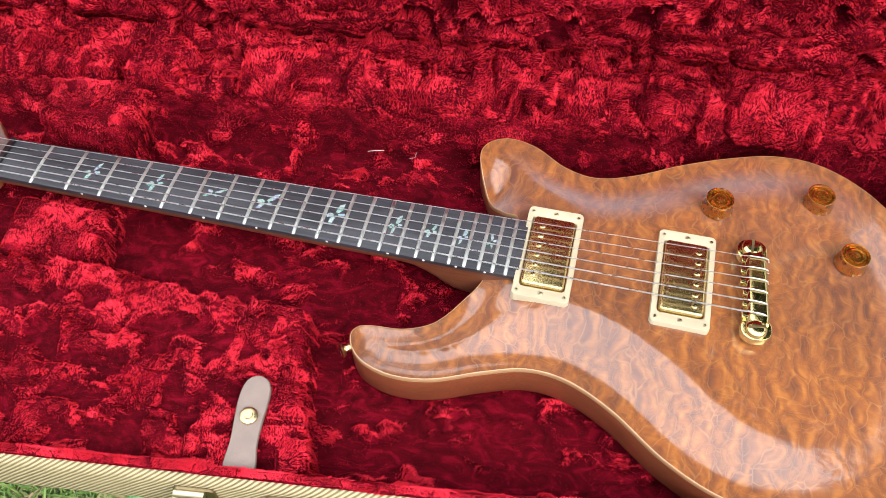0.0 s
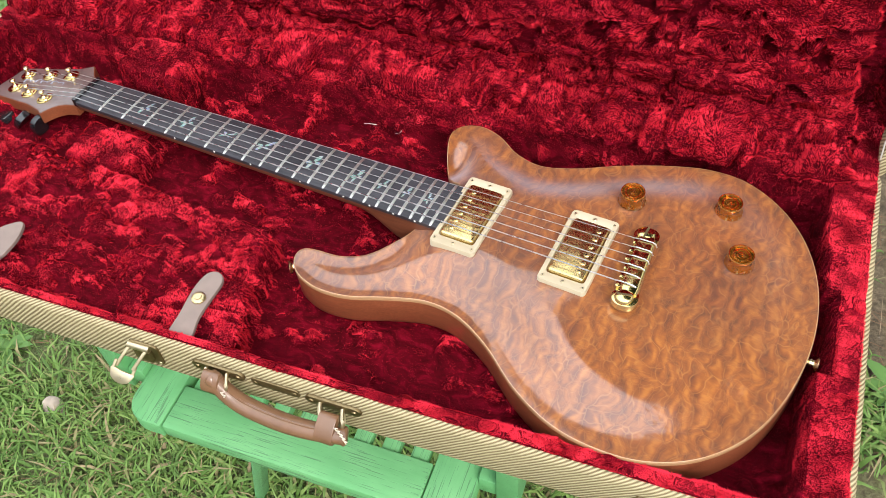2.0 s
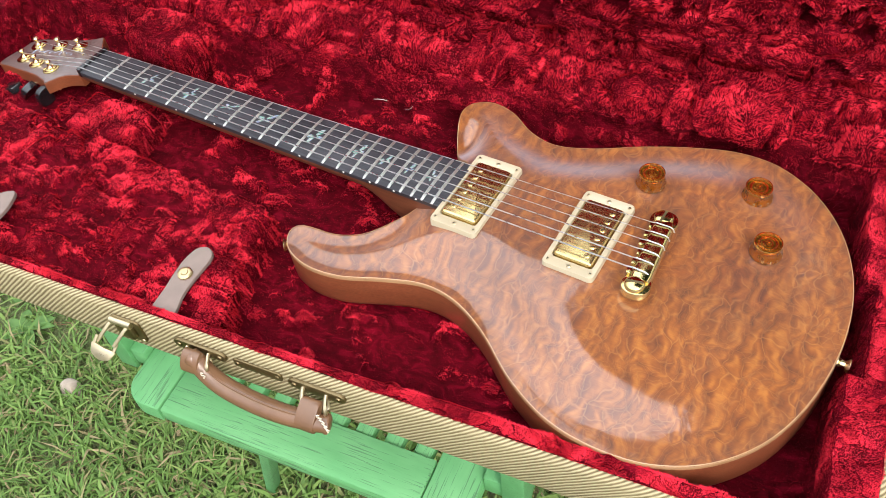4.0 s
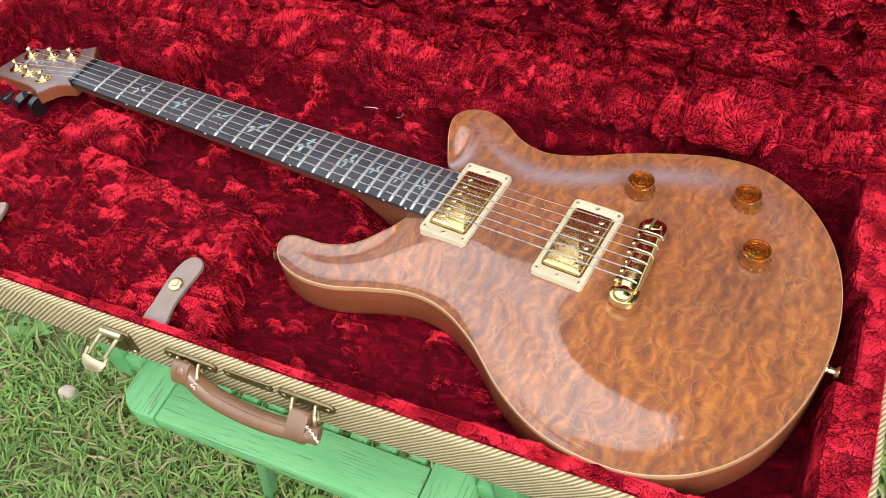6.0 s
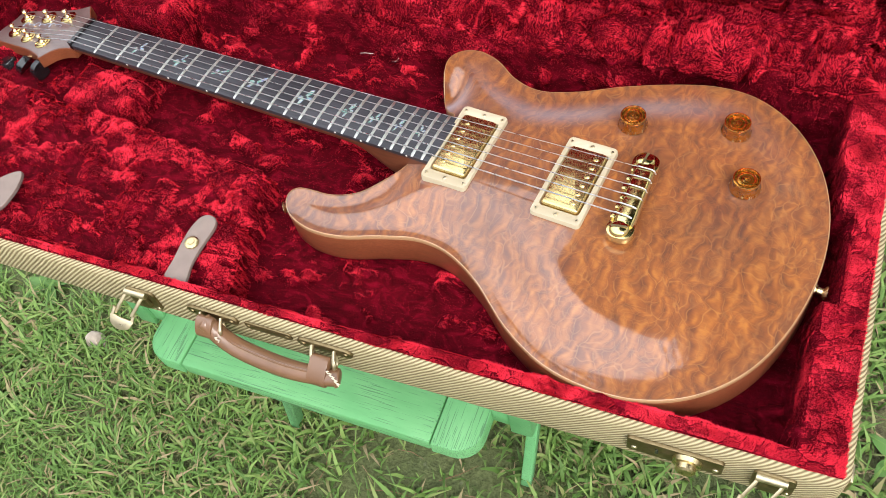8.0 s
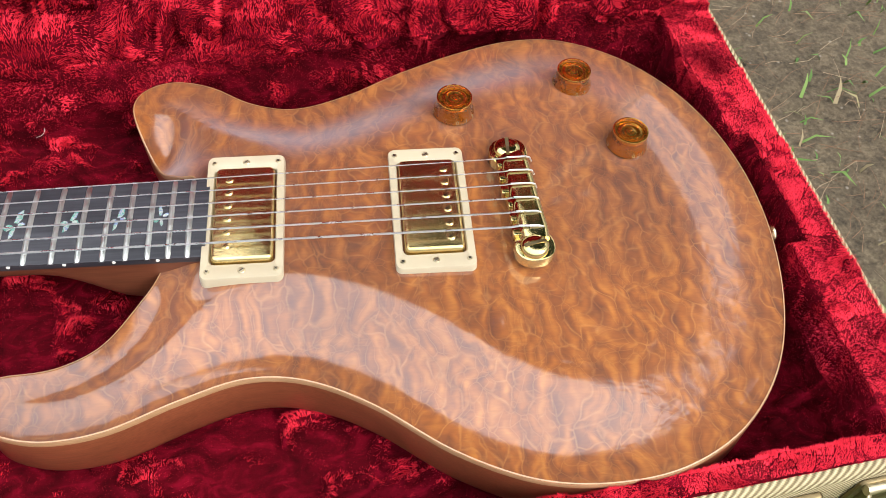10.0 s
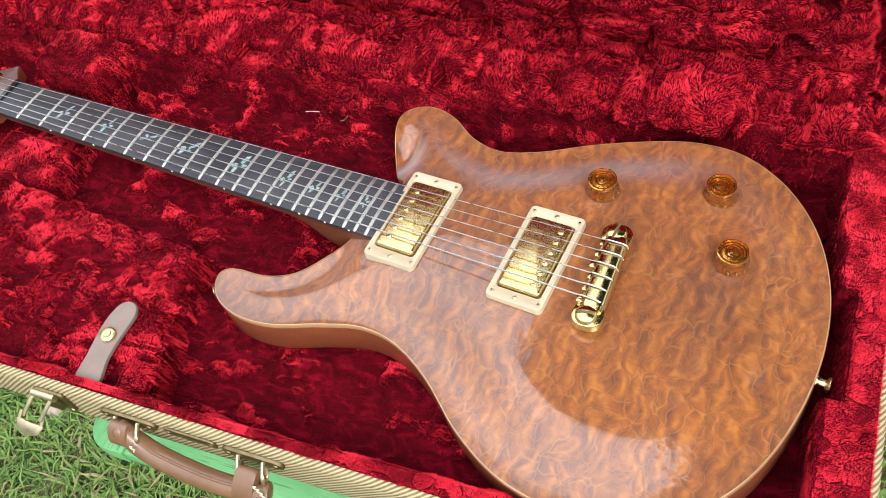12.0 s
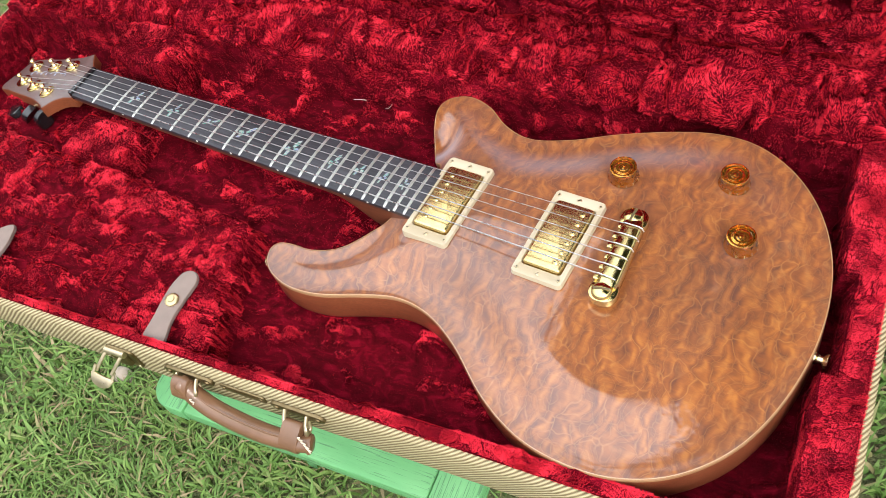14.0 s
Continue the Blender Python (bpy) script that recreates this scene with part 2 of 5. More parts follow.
WHITE = plain("white_plastic", (0.8, 0.78, 0.72), 0.4)
INK = plain("knob_numeral_paint", (0.40, 0.27, 0.10), 0.5)
SCRIPT = plain("script_inlay", (0.30, 0.33, 0.42), 0.3)
LEATHER = plain("brown_leather", (0.165, 0.082, 0.042), 0.34, 0.4, 0.16, 45, 0.2)
TAUPE = plain("taupe_leather", (0.22, 0.165, 0.14), 0.6, 0.0, 0.08, 70, 0.25)
SUEDE = plain("suede_edge", (0.16, 0.12, 0.11), 0.9)
THREAD = plain("waxed_thread", (0.62, 0.54, 0.42), 0.7)
PIPING = plain("white_piping", (0.55, 0.51, 0.46), 0.5)
PAINT, PAINTY = green_paint("green_paint", 0.10, 1.0), green_paint("green_paint_across", 1.0, 0.10)
SOIL = soil()
GRASS = leafy("grass_blades", ((0.0, (0.070, 0.135, 0.026)), (0.35, (0.110, 0.205, 0.042)), (0.79, (0.185, 0.280, 0.070)), (0.88, (0.21, 0.20, 0.082)), (1.0, (0.31, 0.235, 0.13))))
WEED = leafy("weed_leaves", ((0.0, (0.062, 0.145, 0.032)), (1.0, (0.115, 0.220, 0.055))), 0.45)
FOLIAGE = leafy("tree_leaves", ((0.0, (0.030, 0.062, 0.014)), (0.6, (0.050, 0.098, 0.024)), (1.0, (0.085, 0.130, 0.035))), 0.5)
BARK = plain("rough_bark", (0.085, 0.062, 0.045), 0.9, 0.0, 0.4, 14, 0.9)
STRAW = leafy("dry_straw", ((0.0, (0.15, 0.078, 0.042)), (0.7, (0.23, 0.135, 0.078)), (1.0, (0.36, 0.27, 0.17))), 0.8)
STONE = plain("pale_stone", (0.37, 0.31, 0.25), 0.85, 0.0, 0.25, 70, 0.6)
LINT = plain("white_lint", (0.52, 0.44, 0.38), 0.8)


def amber():
    k = Mat("amber_plastic", (0.76, 0.34, 0.050), 0.03)
    k.set("Transmission Weight", 0.93), k.set("IOR", 1.49)
    return k.m


AMBER = amber()
KNOBGOLD = metal("gold_backing", (0.52, 0.235, 0.045), 0.34, 0.05)
KNOBRING = metal("amber_ring", (0.95, 0.52, 0.11), 0.25, 0.05)


# ---------------------------------------------------------------- helpers
def part(name, bm, material, parent, label="", smooth=True):
    """One mesh object under a thing or under a part."""
    me = bpy.data.meshes.new(name)
    bm.to_mesh(me)
    bm.free()
    me.materials.append(material)
    if smooth:
        me.shade_smooth()
        me.set_sharp_from_angle(angle=radians(38))
    ob = new(name, me)
    if parent:
        ob.parent = parent
    return tagged(ob, label)


def thing(name, m, label, category, group=""):
    ob = new(name)
    ob.empty_display_size = 0.05
    ob.matrix_world = m
    return tagged(ob, label, category, group)


def box(bm, x0, x1, y0, y1, z0, z1, bevel=0.0, seg=2, m=None):
    r = bmesh.ops.create_cube(bm, size=1.0)
    vs = r["verts"]
    for v in vs:
        v.co = Vector(((x0 + x1) / 2 + v.co.x * (x1 - x0), (y0 + y1) / 2 + v.co.y * (y1 - y0), (z0 + z1) / 2 + v.co.z * (z1 - z0)))
    if bevel:
        es = list({e for v in vs for e in v.link_edges})
        vs = list({v for f in bmesh.ops.bevel(bm, geom=es, offset=bevel, segments=seg, profile=0.5, affect="EDGES")["faces"] for v in f.verts} | {v for v in vs if v.is_valid})
    if m:
        bmesh.ops.transform(bm, matrix=m, verts=vs)
    return bm


def boxes(*args, **kw):
    return box(bmesh.new(), *args, **kw)


def lathe(profile, n=32, bm=None, m=None):
    """A turned body from (radius, height) pairs."""
    bm = bm or bmesh.new()
    rings = []
    for r, z in profile:
        if r < 1e-6:
            rings.append([bm.verts.new((0, 0, z))])
        else:
            rings.append([bm.verts.new((r * math.cos(2 * math.pi * k / n), r * math.sin(2 * math.pi * k / n), z)) for k in range(n)])
    for a, b in zip(rings, rings[1:]):
        for k in range(n):
            q = [a[k % len(a)], a[(k + 1) % len(a)], b[(k + 1) % len(b)], b[k % len(b)]]
            q = list(dict.fromkeys(q))
            if len(q) > 2:
                bm.faces.new(q)
    if m:
        bmesh.ops.transform(bm, matrix=m, verts=[v for r in rings for v in r])
    bmesh.ops.recalc_face_normals(bm, faces=bm.faces)
    return bm


def tube(pts, radius, n=8, bm=None, closed=False, flat=1.0):
    """A rod along points; radius may vary."""
    bm = bm or bmesh.new()
    pts = [Vector(p) for p in pts]
    rads = radius if isinstance(radius, (list, tuple)) else [radius] * len(pts)
    rings, up = [], Vector((0.013, 0.021, 1))
    for i, p in enumerate(pts):
        a = pts[i - 1] if (i or closed) else p
        b = pts[(i + 1) % len(pts)] if (i < len(pts) - 1 or closed) else p
        d = (b - a).normalized()
        s = d.cross(up)
        s = s.normalized() if s.length > 1e-3 else Vector((1, 0, 0))
        u = s.cross(d)
        rings.append([bm.verts.new(p + (s * math.cos(t) + u * math.sin(t) * flat) * rads[i]) for t in (2 * math.pi * k / n for k in range(n))])
    pairs = list(zip(rings, rings[1:])) + ([(rings[-1], rings[0])] if closed else [])
    for a, b in pairs:
        for k in range(n):
            bm.faces.new((a[k], a[(k + 1) % n], b[(k + 1) % n], b[k]))
    if not closed:
        bm.faces.new(rings[0][::-1])
        bm.faces.new(rings[-1])
    bmesh.ops.recalc_face_normals(bm, faces=bm.faces)
    return bm


def prism(outline, z0, z1, bevel=0.0, seg=2, bm=None):
    """A plate from a plan outline (x, y)."""
    bm = bm or bmesh.new()
    lo = [bm.verts.new((x, y, z0)) for x, y in outline]
    hi = [bm.verts.new((x, y, z1)) for x, y in outline]
    n = len(outline)
    top = bm.faces.new(hi)
    bm.faces.new(lo[::-1])
    for k in range(n):
        bm.faces.new((lo[k], lo[(k + 1) % n], hi[(k + 1) % n], hi[k]))
    bmesh.ops.recalc_face_normals(bm, faces=bm.faces)
    if bevel:
        bmesh.ops.bevel(bm, geom=list(top.edges), offset=bevel, segments=seg, profile=0.5, affect="EDGES")
    return bm


def rounded(x0, x1, y0, y1, r, n=6):
    """The outline of a rectangle with round corners."""
    out = []
    for cx, cy, a0 in ((x1 - r, y1 - r, 0), (x0 + r, y1 - r, 90), (x0 + r, y0 + r, 180), (x1 - r, y0 + r, 270)):
        for k in range(n + 1):
            a = radians(a0 + 90 * k / n)
            out.append((cx + r * math.cos(a), cy + r * math.sin(a)))
    return out


def spline(pts, per, closed=True):
    """A smooth curve through points."""
    n, out = len(pts), []
    for i in range(n if closed else n - 1):
        q = [np.array(pts[(i + k - 1) % n] if closed else pts[min(max(i + k - 1, 0), n - 1)], float) for k in range(4)]
        for j in range(per):
            t = j / per
            out.append(0.5 * (2 * q[1] + (q[2] - q[0]) * t + (2 * q[0] - 5 * q[1] + 4 * q[2] - q[3]) * t * t + (3 * q[1] - q[0] - 3 * q[2] + q[3]) * t ** 3))
    if not closed:
        out.append(np.array(pts[-1], float))
    return np.array(out)


def smooth01(t):
    t = np.clip(t, 0, 1)
    return t * t * (3 - 2 * t)


def hash3(i, j, k):
    h = (i * 374761393 + j * 668265263 + k * 2147483647) & 0xFFFFFFFF
    h = ((h ^ (h >> 13)) * 1274126177) & 0xFFFFFFFF
    return ((h ^ (h >> 16)) & 0xFFFF) / 65535.0


def vnoise(p, seed=0):
    """Smooth value noise, 0 to 1, on an array of points."""
    f = np.floor(p).astype(np.int64)
    t = p - f
    t = t * t * t * (t * (t * 6 - 15) + 10)
    out = 0.0
    for a in (0, 1):
        for b in (0, 1):
            for c in (0, 1):
                w = (t[:, 0] if a else 1 - t[:, 0]) * (t[:, 1] if b else 1 - t[:, 1]) * (t[:, 2] if c else 1 - t[:, 2])
                out = out + w * hash3(f[:, 0] + a + seed * 17, f[:, 1] + b + seed * 31, f[:, 2] + c)
    return out


def fbm(p, octaves=3, seed=0):
    out, amp, tot = 0.0, 1.0, 0.0
    for k in range(octaves):
        out = out + amp * vnoise(p * 2 ** k + 11.3 * k, seed + k)
        tot += amp
        amp *= 0.5
    return out / tot


def fast_mesh(name, verts, tris, material, parent=None, smooth=True):
    """A mesh object from arrays of corners and triangles (or quads)."""
    n = tris.shape[1]
    me = bpy.data.meshes.new(name)
    me.vertices.add(len(verts))
    me.vertices.foreach_set("co", verts.astype(np.float32).ravel())
    me.loops.add(tris.size)
    me.loops.foreach_set("vertex_index", tris.astype(np.int32).ravel())
    me.polygons.add(len(tris))
    me.polygons.foreach_set("loop_start", np.arange(0, tris.size, n, dtype=np.int32))
    me.update(calc_edges=True)
    me.materials.append(material)
    if smooth:
        me.shade_smooth()
    ob = new(name, me)
    if parent:
        ob.parent = parent
    return ob


def sheet(f, us, vs):
    """Corners and quads of a surface f(U, V) -> N x 3 over a grid."""
    U, V = np.meshgrid(us, vs, indexing="ij")
    p = f(U.ravel(), V.ravel())
    a, b = len(us), len(vs)
    i = (np.arange(a - 1)[:, None] * b + np.arange(b - 1)[None, :]).ravel()
    return p, np.stack([i, i + b, i + b + 1, i + 1], 1)


def crush(p, quads, amp, seed, scale=38.0, soft=None, along=1.0, open_share=0.4, ramp=0.09):
    """Pushes a plush surface out in brushed tufts; gives the dents, where the nap stands open, too."""
    e1q, e2q = p[quads[:, 2]] - p[quads[:, 0]], p[quads[:, 3]] - p[quads[:, 1]]
    fn = np.cross(e1q, e2q)
    vn = np.zeros_like(p)
    for k in range(4):
        np.add.at(vn, quads[:, k], fn)
    vn /= np.linalg.norm(vn, axis=1)[:, None] + 1e-12
    w = p + 0.016 * (np.stack([fbm(p * 34 + 5, 2, seed), fbm(p * 34 + 9, 2, seed + 3), fbm(p * 34 + 14, 2, seed + 5)], 1) - 0.5)
    w = w * np.array([along, 1.0, 1.0])
    fold = np.abs(2 * fbm(w * scale, 2, seed + 7) - 1) ** 0.7
    small = np.abs(2 * fbm(w * scale * 2.4, 2, seed + 8) - 1) ** 0.8
    crease = np.exp(-((fbm(w * scale * 0.7 + 40, 2, seed + 11) - 0.5) / 0.030) ** 2)
    f = fbm(w * scale * 1.45 + 70, 2, seed + 12) + 0.45 * (fbm(w * scale * 3.2, 2, seed + 14) - 0.5)
    dent = smooth01((f - np.quantile(f, 1 - open_share)) / ramp)
    tiny = np.abs(2 * fbm(w * scale * 5.0, 2, seed + 10) - 1)
    lump = fbm(p * 18, 2, seed + 9)
    h = amp * (1.0 + fold * 0.7 + small * 0.50 + tiny * 0.22 + (lump - 0.5) * 1.2 - 0.9 * crease - 1.7 * dent)
    return p + vn * (np.clip(h, 0, None) * (1 if soft is None else soft))[:, None], dent


def tufts(p, seed):
    """For each point the offset to its tuft's middle and two random numbers of that tuft."""
    q = p - 0.5
    f = np.floor(q).astype(np.int64)
    best, off = np.full(len(p), 9.0), np.zeros_like(p)
    ra, rb = np.zeros(len(p)), np.zeros(len(p))
    for a in (0, 1):
        for b in (0, 1):
            for c in (0, 1):
                i, j, k = f[:, 0] + a + seed * 13, f[:, 1] + b + seed * 7, f[:, 2] + c
                h = hash3(i, j, k)
                h2, h3 = hash3(i + 91, j + 17, k + 5), hash3(i + 37, j + 53, k + 71)
                d = np.stack([f[:, 0] + a + h, f[:, 1] + b + h2, f[:, 2] + c + h3], 1) - p
                r = (d ** 2).sum(1)
                m = r < best
                best[m], off[m], ra[m], rb[m] = r[m], d[m], h[m], h3[m]
    return off, ra, rb


def pile(name, p, quads, count, parent, seed, dent, length=0.0040, width=0.00066, clump=85.0, bare=0.42, short=0.38, trim=None, thick=None):
    """The fibres of a plush surface: brushed flat in tufts, short and upright in the dents."""
    rng = np.random.default_rng(seed)
    tri = np.concatenate([quads[:, [0, 1, 2]], quads[:, [0, 2, 3]]])
    a, b, c = p[tri[:, 0]], p[tri[:, 1]], p[tri[:, 2]]
    fn = np.cross(b - a, c - a)
    area = np.linalg.norm(fn, axis=1)
    share = area * (1 - bare * dent[tri[:, 0]]) * (1 if thick is None else thick[tri[:, 0]])
    pick = rng.choice(len(tri), count, p=share / share.sum())
    u, v = rng.random(count), rng.random(count)
    u, v = np.where(u + v > 1, 1 - u, u), np.where(u + v > 1, 1 - v, v)
    o = a[pick] + (b - a)[pick] * u[:, None] + (c - a)[pick] * v[:, None]
    n = fn[pick] / (area[pick][:, None] + 1e-15)
    shut = 1 - dent[tri[pick, 0]]
    off, ra, rb = tufts(o * clump, seed)
    off = off / clump
    off -= n * (off * n).sum(1)[:, None]
    ang = 0.9 + 7.5 * (fbm(o * 27, 2, seed + 1) - 0.5) + 0.6 * (ra - 0.5)
    ref = np.tile(np.array([1.0, 0.02, 0.03]), (count, 1))
    t1 = ref - n * (ref * n).sum(1)[:, None]
    t1 /= np.linalg.norm(t1, axis=1)[:, None] + 1e-9
    t2 = np.cross(n, t1)
    flow = t1 * np.cos(ang)[:, None] + t2 * np.sin(ang)[:, None]
    lay = 0.10 + shut * (0.45 + 1.5 * fbm(o * 40, 2, seed + 4) + 0.6 * rb)
    d = n + flow * lay[:, None] + 0.22 * (rng.random((count, 3)) - 0.5)
    d /= np.linalg.norm(d, axis=1)[:, None]
    ln = length * (0.6 + 0.5 * rng.random(count) + 0.5 * ra) * (short + (1 - short) * shut)
    cut = np.ones(count) if trim is None else trim[tri[pick, 0]]
    ln = ln * cut
    tip = d * ln[:, None] + 0.08 * off * cut[:, None]
    side = np.cross(tip, n) + 0.0012 * (rng.random((count, 3)) - 0.5)
    side /= np.linalg.norm(side, axis=1)[:, None] + 1e-9
    base = o - n * 0.0008
    half = (width * (0.55 + 0.5 * shut) * (0.4 + 0.6 * cut) / 2)[:, None]
    vs = np.stack([base - side * half, base + side * half, base + tip], 1).reshape(-1, 3)
    ob = fast_mesh(name, vs, np.arange(count * 3).reshape(-1, 3), PILE, parent, False)
    return tagged(ob, kind="stuff")


# ---------------------------------------------------------------- ground
def ground_height(x, y):
    p = np.stack([x, y, 0 * x], 1)
    return 0.03 * (fbm(p * 1.3, 3, 2) - 0.5) + 0.012 * (fbm(p * 9, 3, 4) - 0.5)


def make_ground():
    r = np.concatenate([np.linspace(-1.6, 2.4, 160)])
    far = np.array([2, 6, 20, 80, 400, 1500.0])
    xs = np.concatenate([-1.6 - far[::-1], r, 2.4 + far])
    p, q = sheet(lambda u, v: np.stack([u, v, ground_height(u, v)], 1), xs, xs)
    tagged(fast_mesh("ground", p, q, SOIL), "patchy soil and thatch under a thin lawn", "ground", kind="structure")


def bareness(x, y):
    """Where the lawn thins out to bare earth."""
    p = np.stack([x, y, 0 * x], 1)
    ragged = 0.9 * (fbm(p * 3.1, 3, 31) - 0.5)
    far = np.sqrt((x - 1.42) ** 2 + (0.9 * (y - 0.72)) ** 2)
    return smooth01((0.68 + ragged - far) / 0.14)


def make_grass(count, seed=5):
    """Blades, thick round the chair and thinning out over the lawn."""
    rng = np.random.default_rng(seed)
    tries = count * 4
    away = np.where(rng.random(tries) < 0.80, 1.55 * np.sqrt(rng.random(tries)), 1.55 + rng.exponential(0.7, tries))
    way = rng.uniform(0, 2 * math.pi, tries)
    x, y = 0.25 + away * np.cos(way), 0.45 + 0.9 * away * np.sin(way)
    q = np.stack([x, y, 0 * x], 1)
    dens = (-0.35 + 2.25 * fbm(q * 5, 3, 8)) * (1 - 0.985 * bareness(x, y) * smooth01((2.6 - x) / 0.8))
    ok = rng.random(tries) < dens
    x, y = x[ok][:count], y[ok][:count]
    n = len(x)
    z = ground_height(x, y)
    a = rng.uniform(0, 2 * math.pi, n)
    lean = rng.uniform(0.3, 1.6, n)
    ln = rng.uniform(0.013, 0.054, n)
    w = rng.uniform(0.0010, 0.0042, n) * (0.55 + 0.9 * fbm(np.stack([x, y, 0 * x], 1) * 4, 2, 15))
    dx, dy = np.cos(a), np.sin(a)
    o = np.stack([x, y, z - 0.004], 1)
    side = np.stack([-dy, dx, 0 * x], 1) * w[:, None]
    horiz = np.stack([dx, dy, 0 * x], 1)
    up = np.array([0, 0, 1.0])
    s1 = horiz * (0.35 * lean)[:, None] + up * 0.55
    s2 = horiz * (0.95 * lean)[:, None] + up * (0.9 - 0.28 * lean)[:, None]
    m, t = o + s1 * ln[:, None], o + s2 * ln[:, None]
    vs = np.stack([o - side, o + side, m + side * 0.8, m - side * 0.8, t], 1).reshape(-1, 3)
    i = np.arange(n)[:, None] * 5
    tr = np.concatenate([i + [0, 1, 2], i + [0, 2, 3], i + [3, 2, 4]])
    tagged(fast_mesh("grass", vs, tr, GRASS, None, False), "short green lawn with dry straw mixed in", "grass", kind="stuff")


# ---------------------------------------------------------------- the case
X0, X1, Y0, Y1, RIM, FLOOR = -0.187, 0.842, -0.273, 0.118, 0.690, 0.636
CASE = thing("guitar_case", Matrix.Translation((0.33, -0.08, FLOOR - 0.001)), "open tweed hard case with crushed red plush lining, on a chair", "guitar case")
CI = Matrix.Translation((-0.33, 0.08, -(FLOOR - 0.001)))


def cased(name, bm, material, parent=None, label="", smooth=True):
    bmesh.ops.transform(bm, matrix=CI, verts=bm.verts)
    return part(name, bm, material, parent or CASE, label, smooth)


def local(p):
    return p - np.array([0.33, -0.08, FLOOR - 0.001])


def tray(bm, x0, x1, y0, y1, z0, z1, lip, r_out=0.013, r_lip=0.004):
    """A shallow box, open at the top, with thick walls and rounded corners."""
    def loop(inset, z):
        return [bm.verts.new((x, y, z)) for x, y in rounded(x0 + inset, x1 - inset, y0 + inset, y1 - inset, max(r_out - inset, 0.003), 5)]
    rings = [loop(0.006, z0), loop(0.001, z0 + 0.003), loop(0, z0 + 0.008), loop(0, z1 - r_lip), loop(r_lip * 0.4, z1 - r_lip * 0.3), loop(r_lip, z1), loop(lip - 0.002, z1), loop(lip, z1 - 0.003), loop(lip, z0 + 0.004)]
    for a, b in zip(rings, rings[1:]):
        for k in range(len(a)):
            bm.faces.new((a[k], a[(k + 1) % len(a)], b[(k + 1) % len(a)], b[k]))
    bm.faces.new(rings[0][::-1])
    bm.faces.new(rings[-1])
    bmesh.ops.recalc_face_normals(bm, faces=bm.faces)
    return bm


cased("base_shell", tray(bmesh.new(), X0, X1, Y0, Y1, FLOOR - 0.001, RIM, 0.0085), TWEED, None, "cream and brown diagonal tweed shell")

# the lid leans back from its hinge line
LEAN = 12.0
HINGE = pose(0, 0.110, RIM + 0.008, 90 - LEAN + 0.0, 0, 0)
bm = tray(bmesh.new(), X0 - 0.002, X1 + 0.004, -0.018, 0.395, -0.056, 0.0, 0.014, 0.026)
bmesh.ops.transform(bm, matrix=HINGE, verts=bm.verts)
cased("lid_shell", bm, TWEED, None, "raised tweed lid leaning back on its hinges")
ring = [HINGE @ Vector((x, y, 0.0005)) for x, y in [(X1 - 0.0090, 0.012), (X1 - 0.0105, 0.030)] + rounded(X0 + 0.0125, X1 - 0.0105, 0.022, 0.3815, 0.010, 5)[:14] + [(X0 + 0.0125, 0.03)]]
cased("piping", tube(ring, 0.0008, 6), PIPING)


def lining_walls(x, y):
    start = 0.066 + 0.024 * np.exp(-((x - 0.65) / 0.10) ** 2)
    rear = smooth01((y - start) / 0.016)
    edge = -0.2515 + 0.005 * smooth01((x - 0.42) / 0.15)
    front = smooth01((edge - y) / 0.008)
    left = smooth01((-0.150 - x) / 0.016)
    right = smooth01((x - 0.8085) / 0.006)
    right = np.maximum(right, smooth01((x - 0.7965) / 0.006) * smooth01((-0.122 - y) / 0.008))
    right = np.maximum(right, smooth01((x - (0.794 - 0.06 * (y - 0.03))) / 0.006) * smooth01((y + 0.050) / 0.010))
    return rear, front, left, right


def lining_height(x, y):
    """The plush floor of the base with its padded walls."""
    rear, front, left, right = lining_walls(x, y)
    wall = np.maximum.reduce([rear, front, left, right])
    top = np.where(rear >= wall - 1e-6, RIM + 0.006, RIM + 0.001)
    return FLOOR + 0.004 + (top - FLOOR - 0.004) * wall


def lining_open(x, y):
    """How open the nap stands: brushed shut on the padded walls."""
    rear, front, left, right = lining_walls(x, y)
    return 1 - np.maximum.reduce([0.95 * rear, 0.9 * front, 0.75 * left, right])


def lining_soft(x, y):
    rear, front, left, right = lining_walls(x, y)
    return 0.85 - 0.50 * rear - 0.62 * np.maximum.reduce([front, left, right])


p, q = sheet(lambda u, v: np.stack([u, v, lining_height(u, v)], 1), np.linspace(X0 + 0.0062, X1 - 0.0062, 560), np.linspace(Y0 + 0.0062, Y1 + 0.004, 230))
p, dent = crush(p, q, 0.0062, 3, 40.0, lining_soft(p[:, 0], p[:, 1]), 0.7, 0.95, 0.26)
# past x 0.60 the nap is opened; dark backing stands in for shade
dent = np.maximum(dent, smooth01((p[:, 0] - 0.60) / 0.10)) * lining_open(p[:, 0], p[:, 1])
rear, front, left, right = lining_walls(p[:, 0], p[:, 1])
trim = 1 - np.maximum.reduce([0.2 * rear, 0.22 * front, 0.35 * left, 0.25 * right])
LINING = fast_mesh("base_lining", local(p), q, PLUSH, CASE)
tagged(LINING, "deep red crushed plush lining with padded walls")
pile("plush_nap", local(p), q, 740000, LINING, 21, dent, 0.0034, 0.00060, bare=0.60, short=0.34, trim=trim, thick=1 + np.maximum(2.6 * front, 0.9 * right))


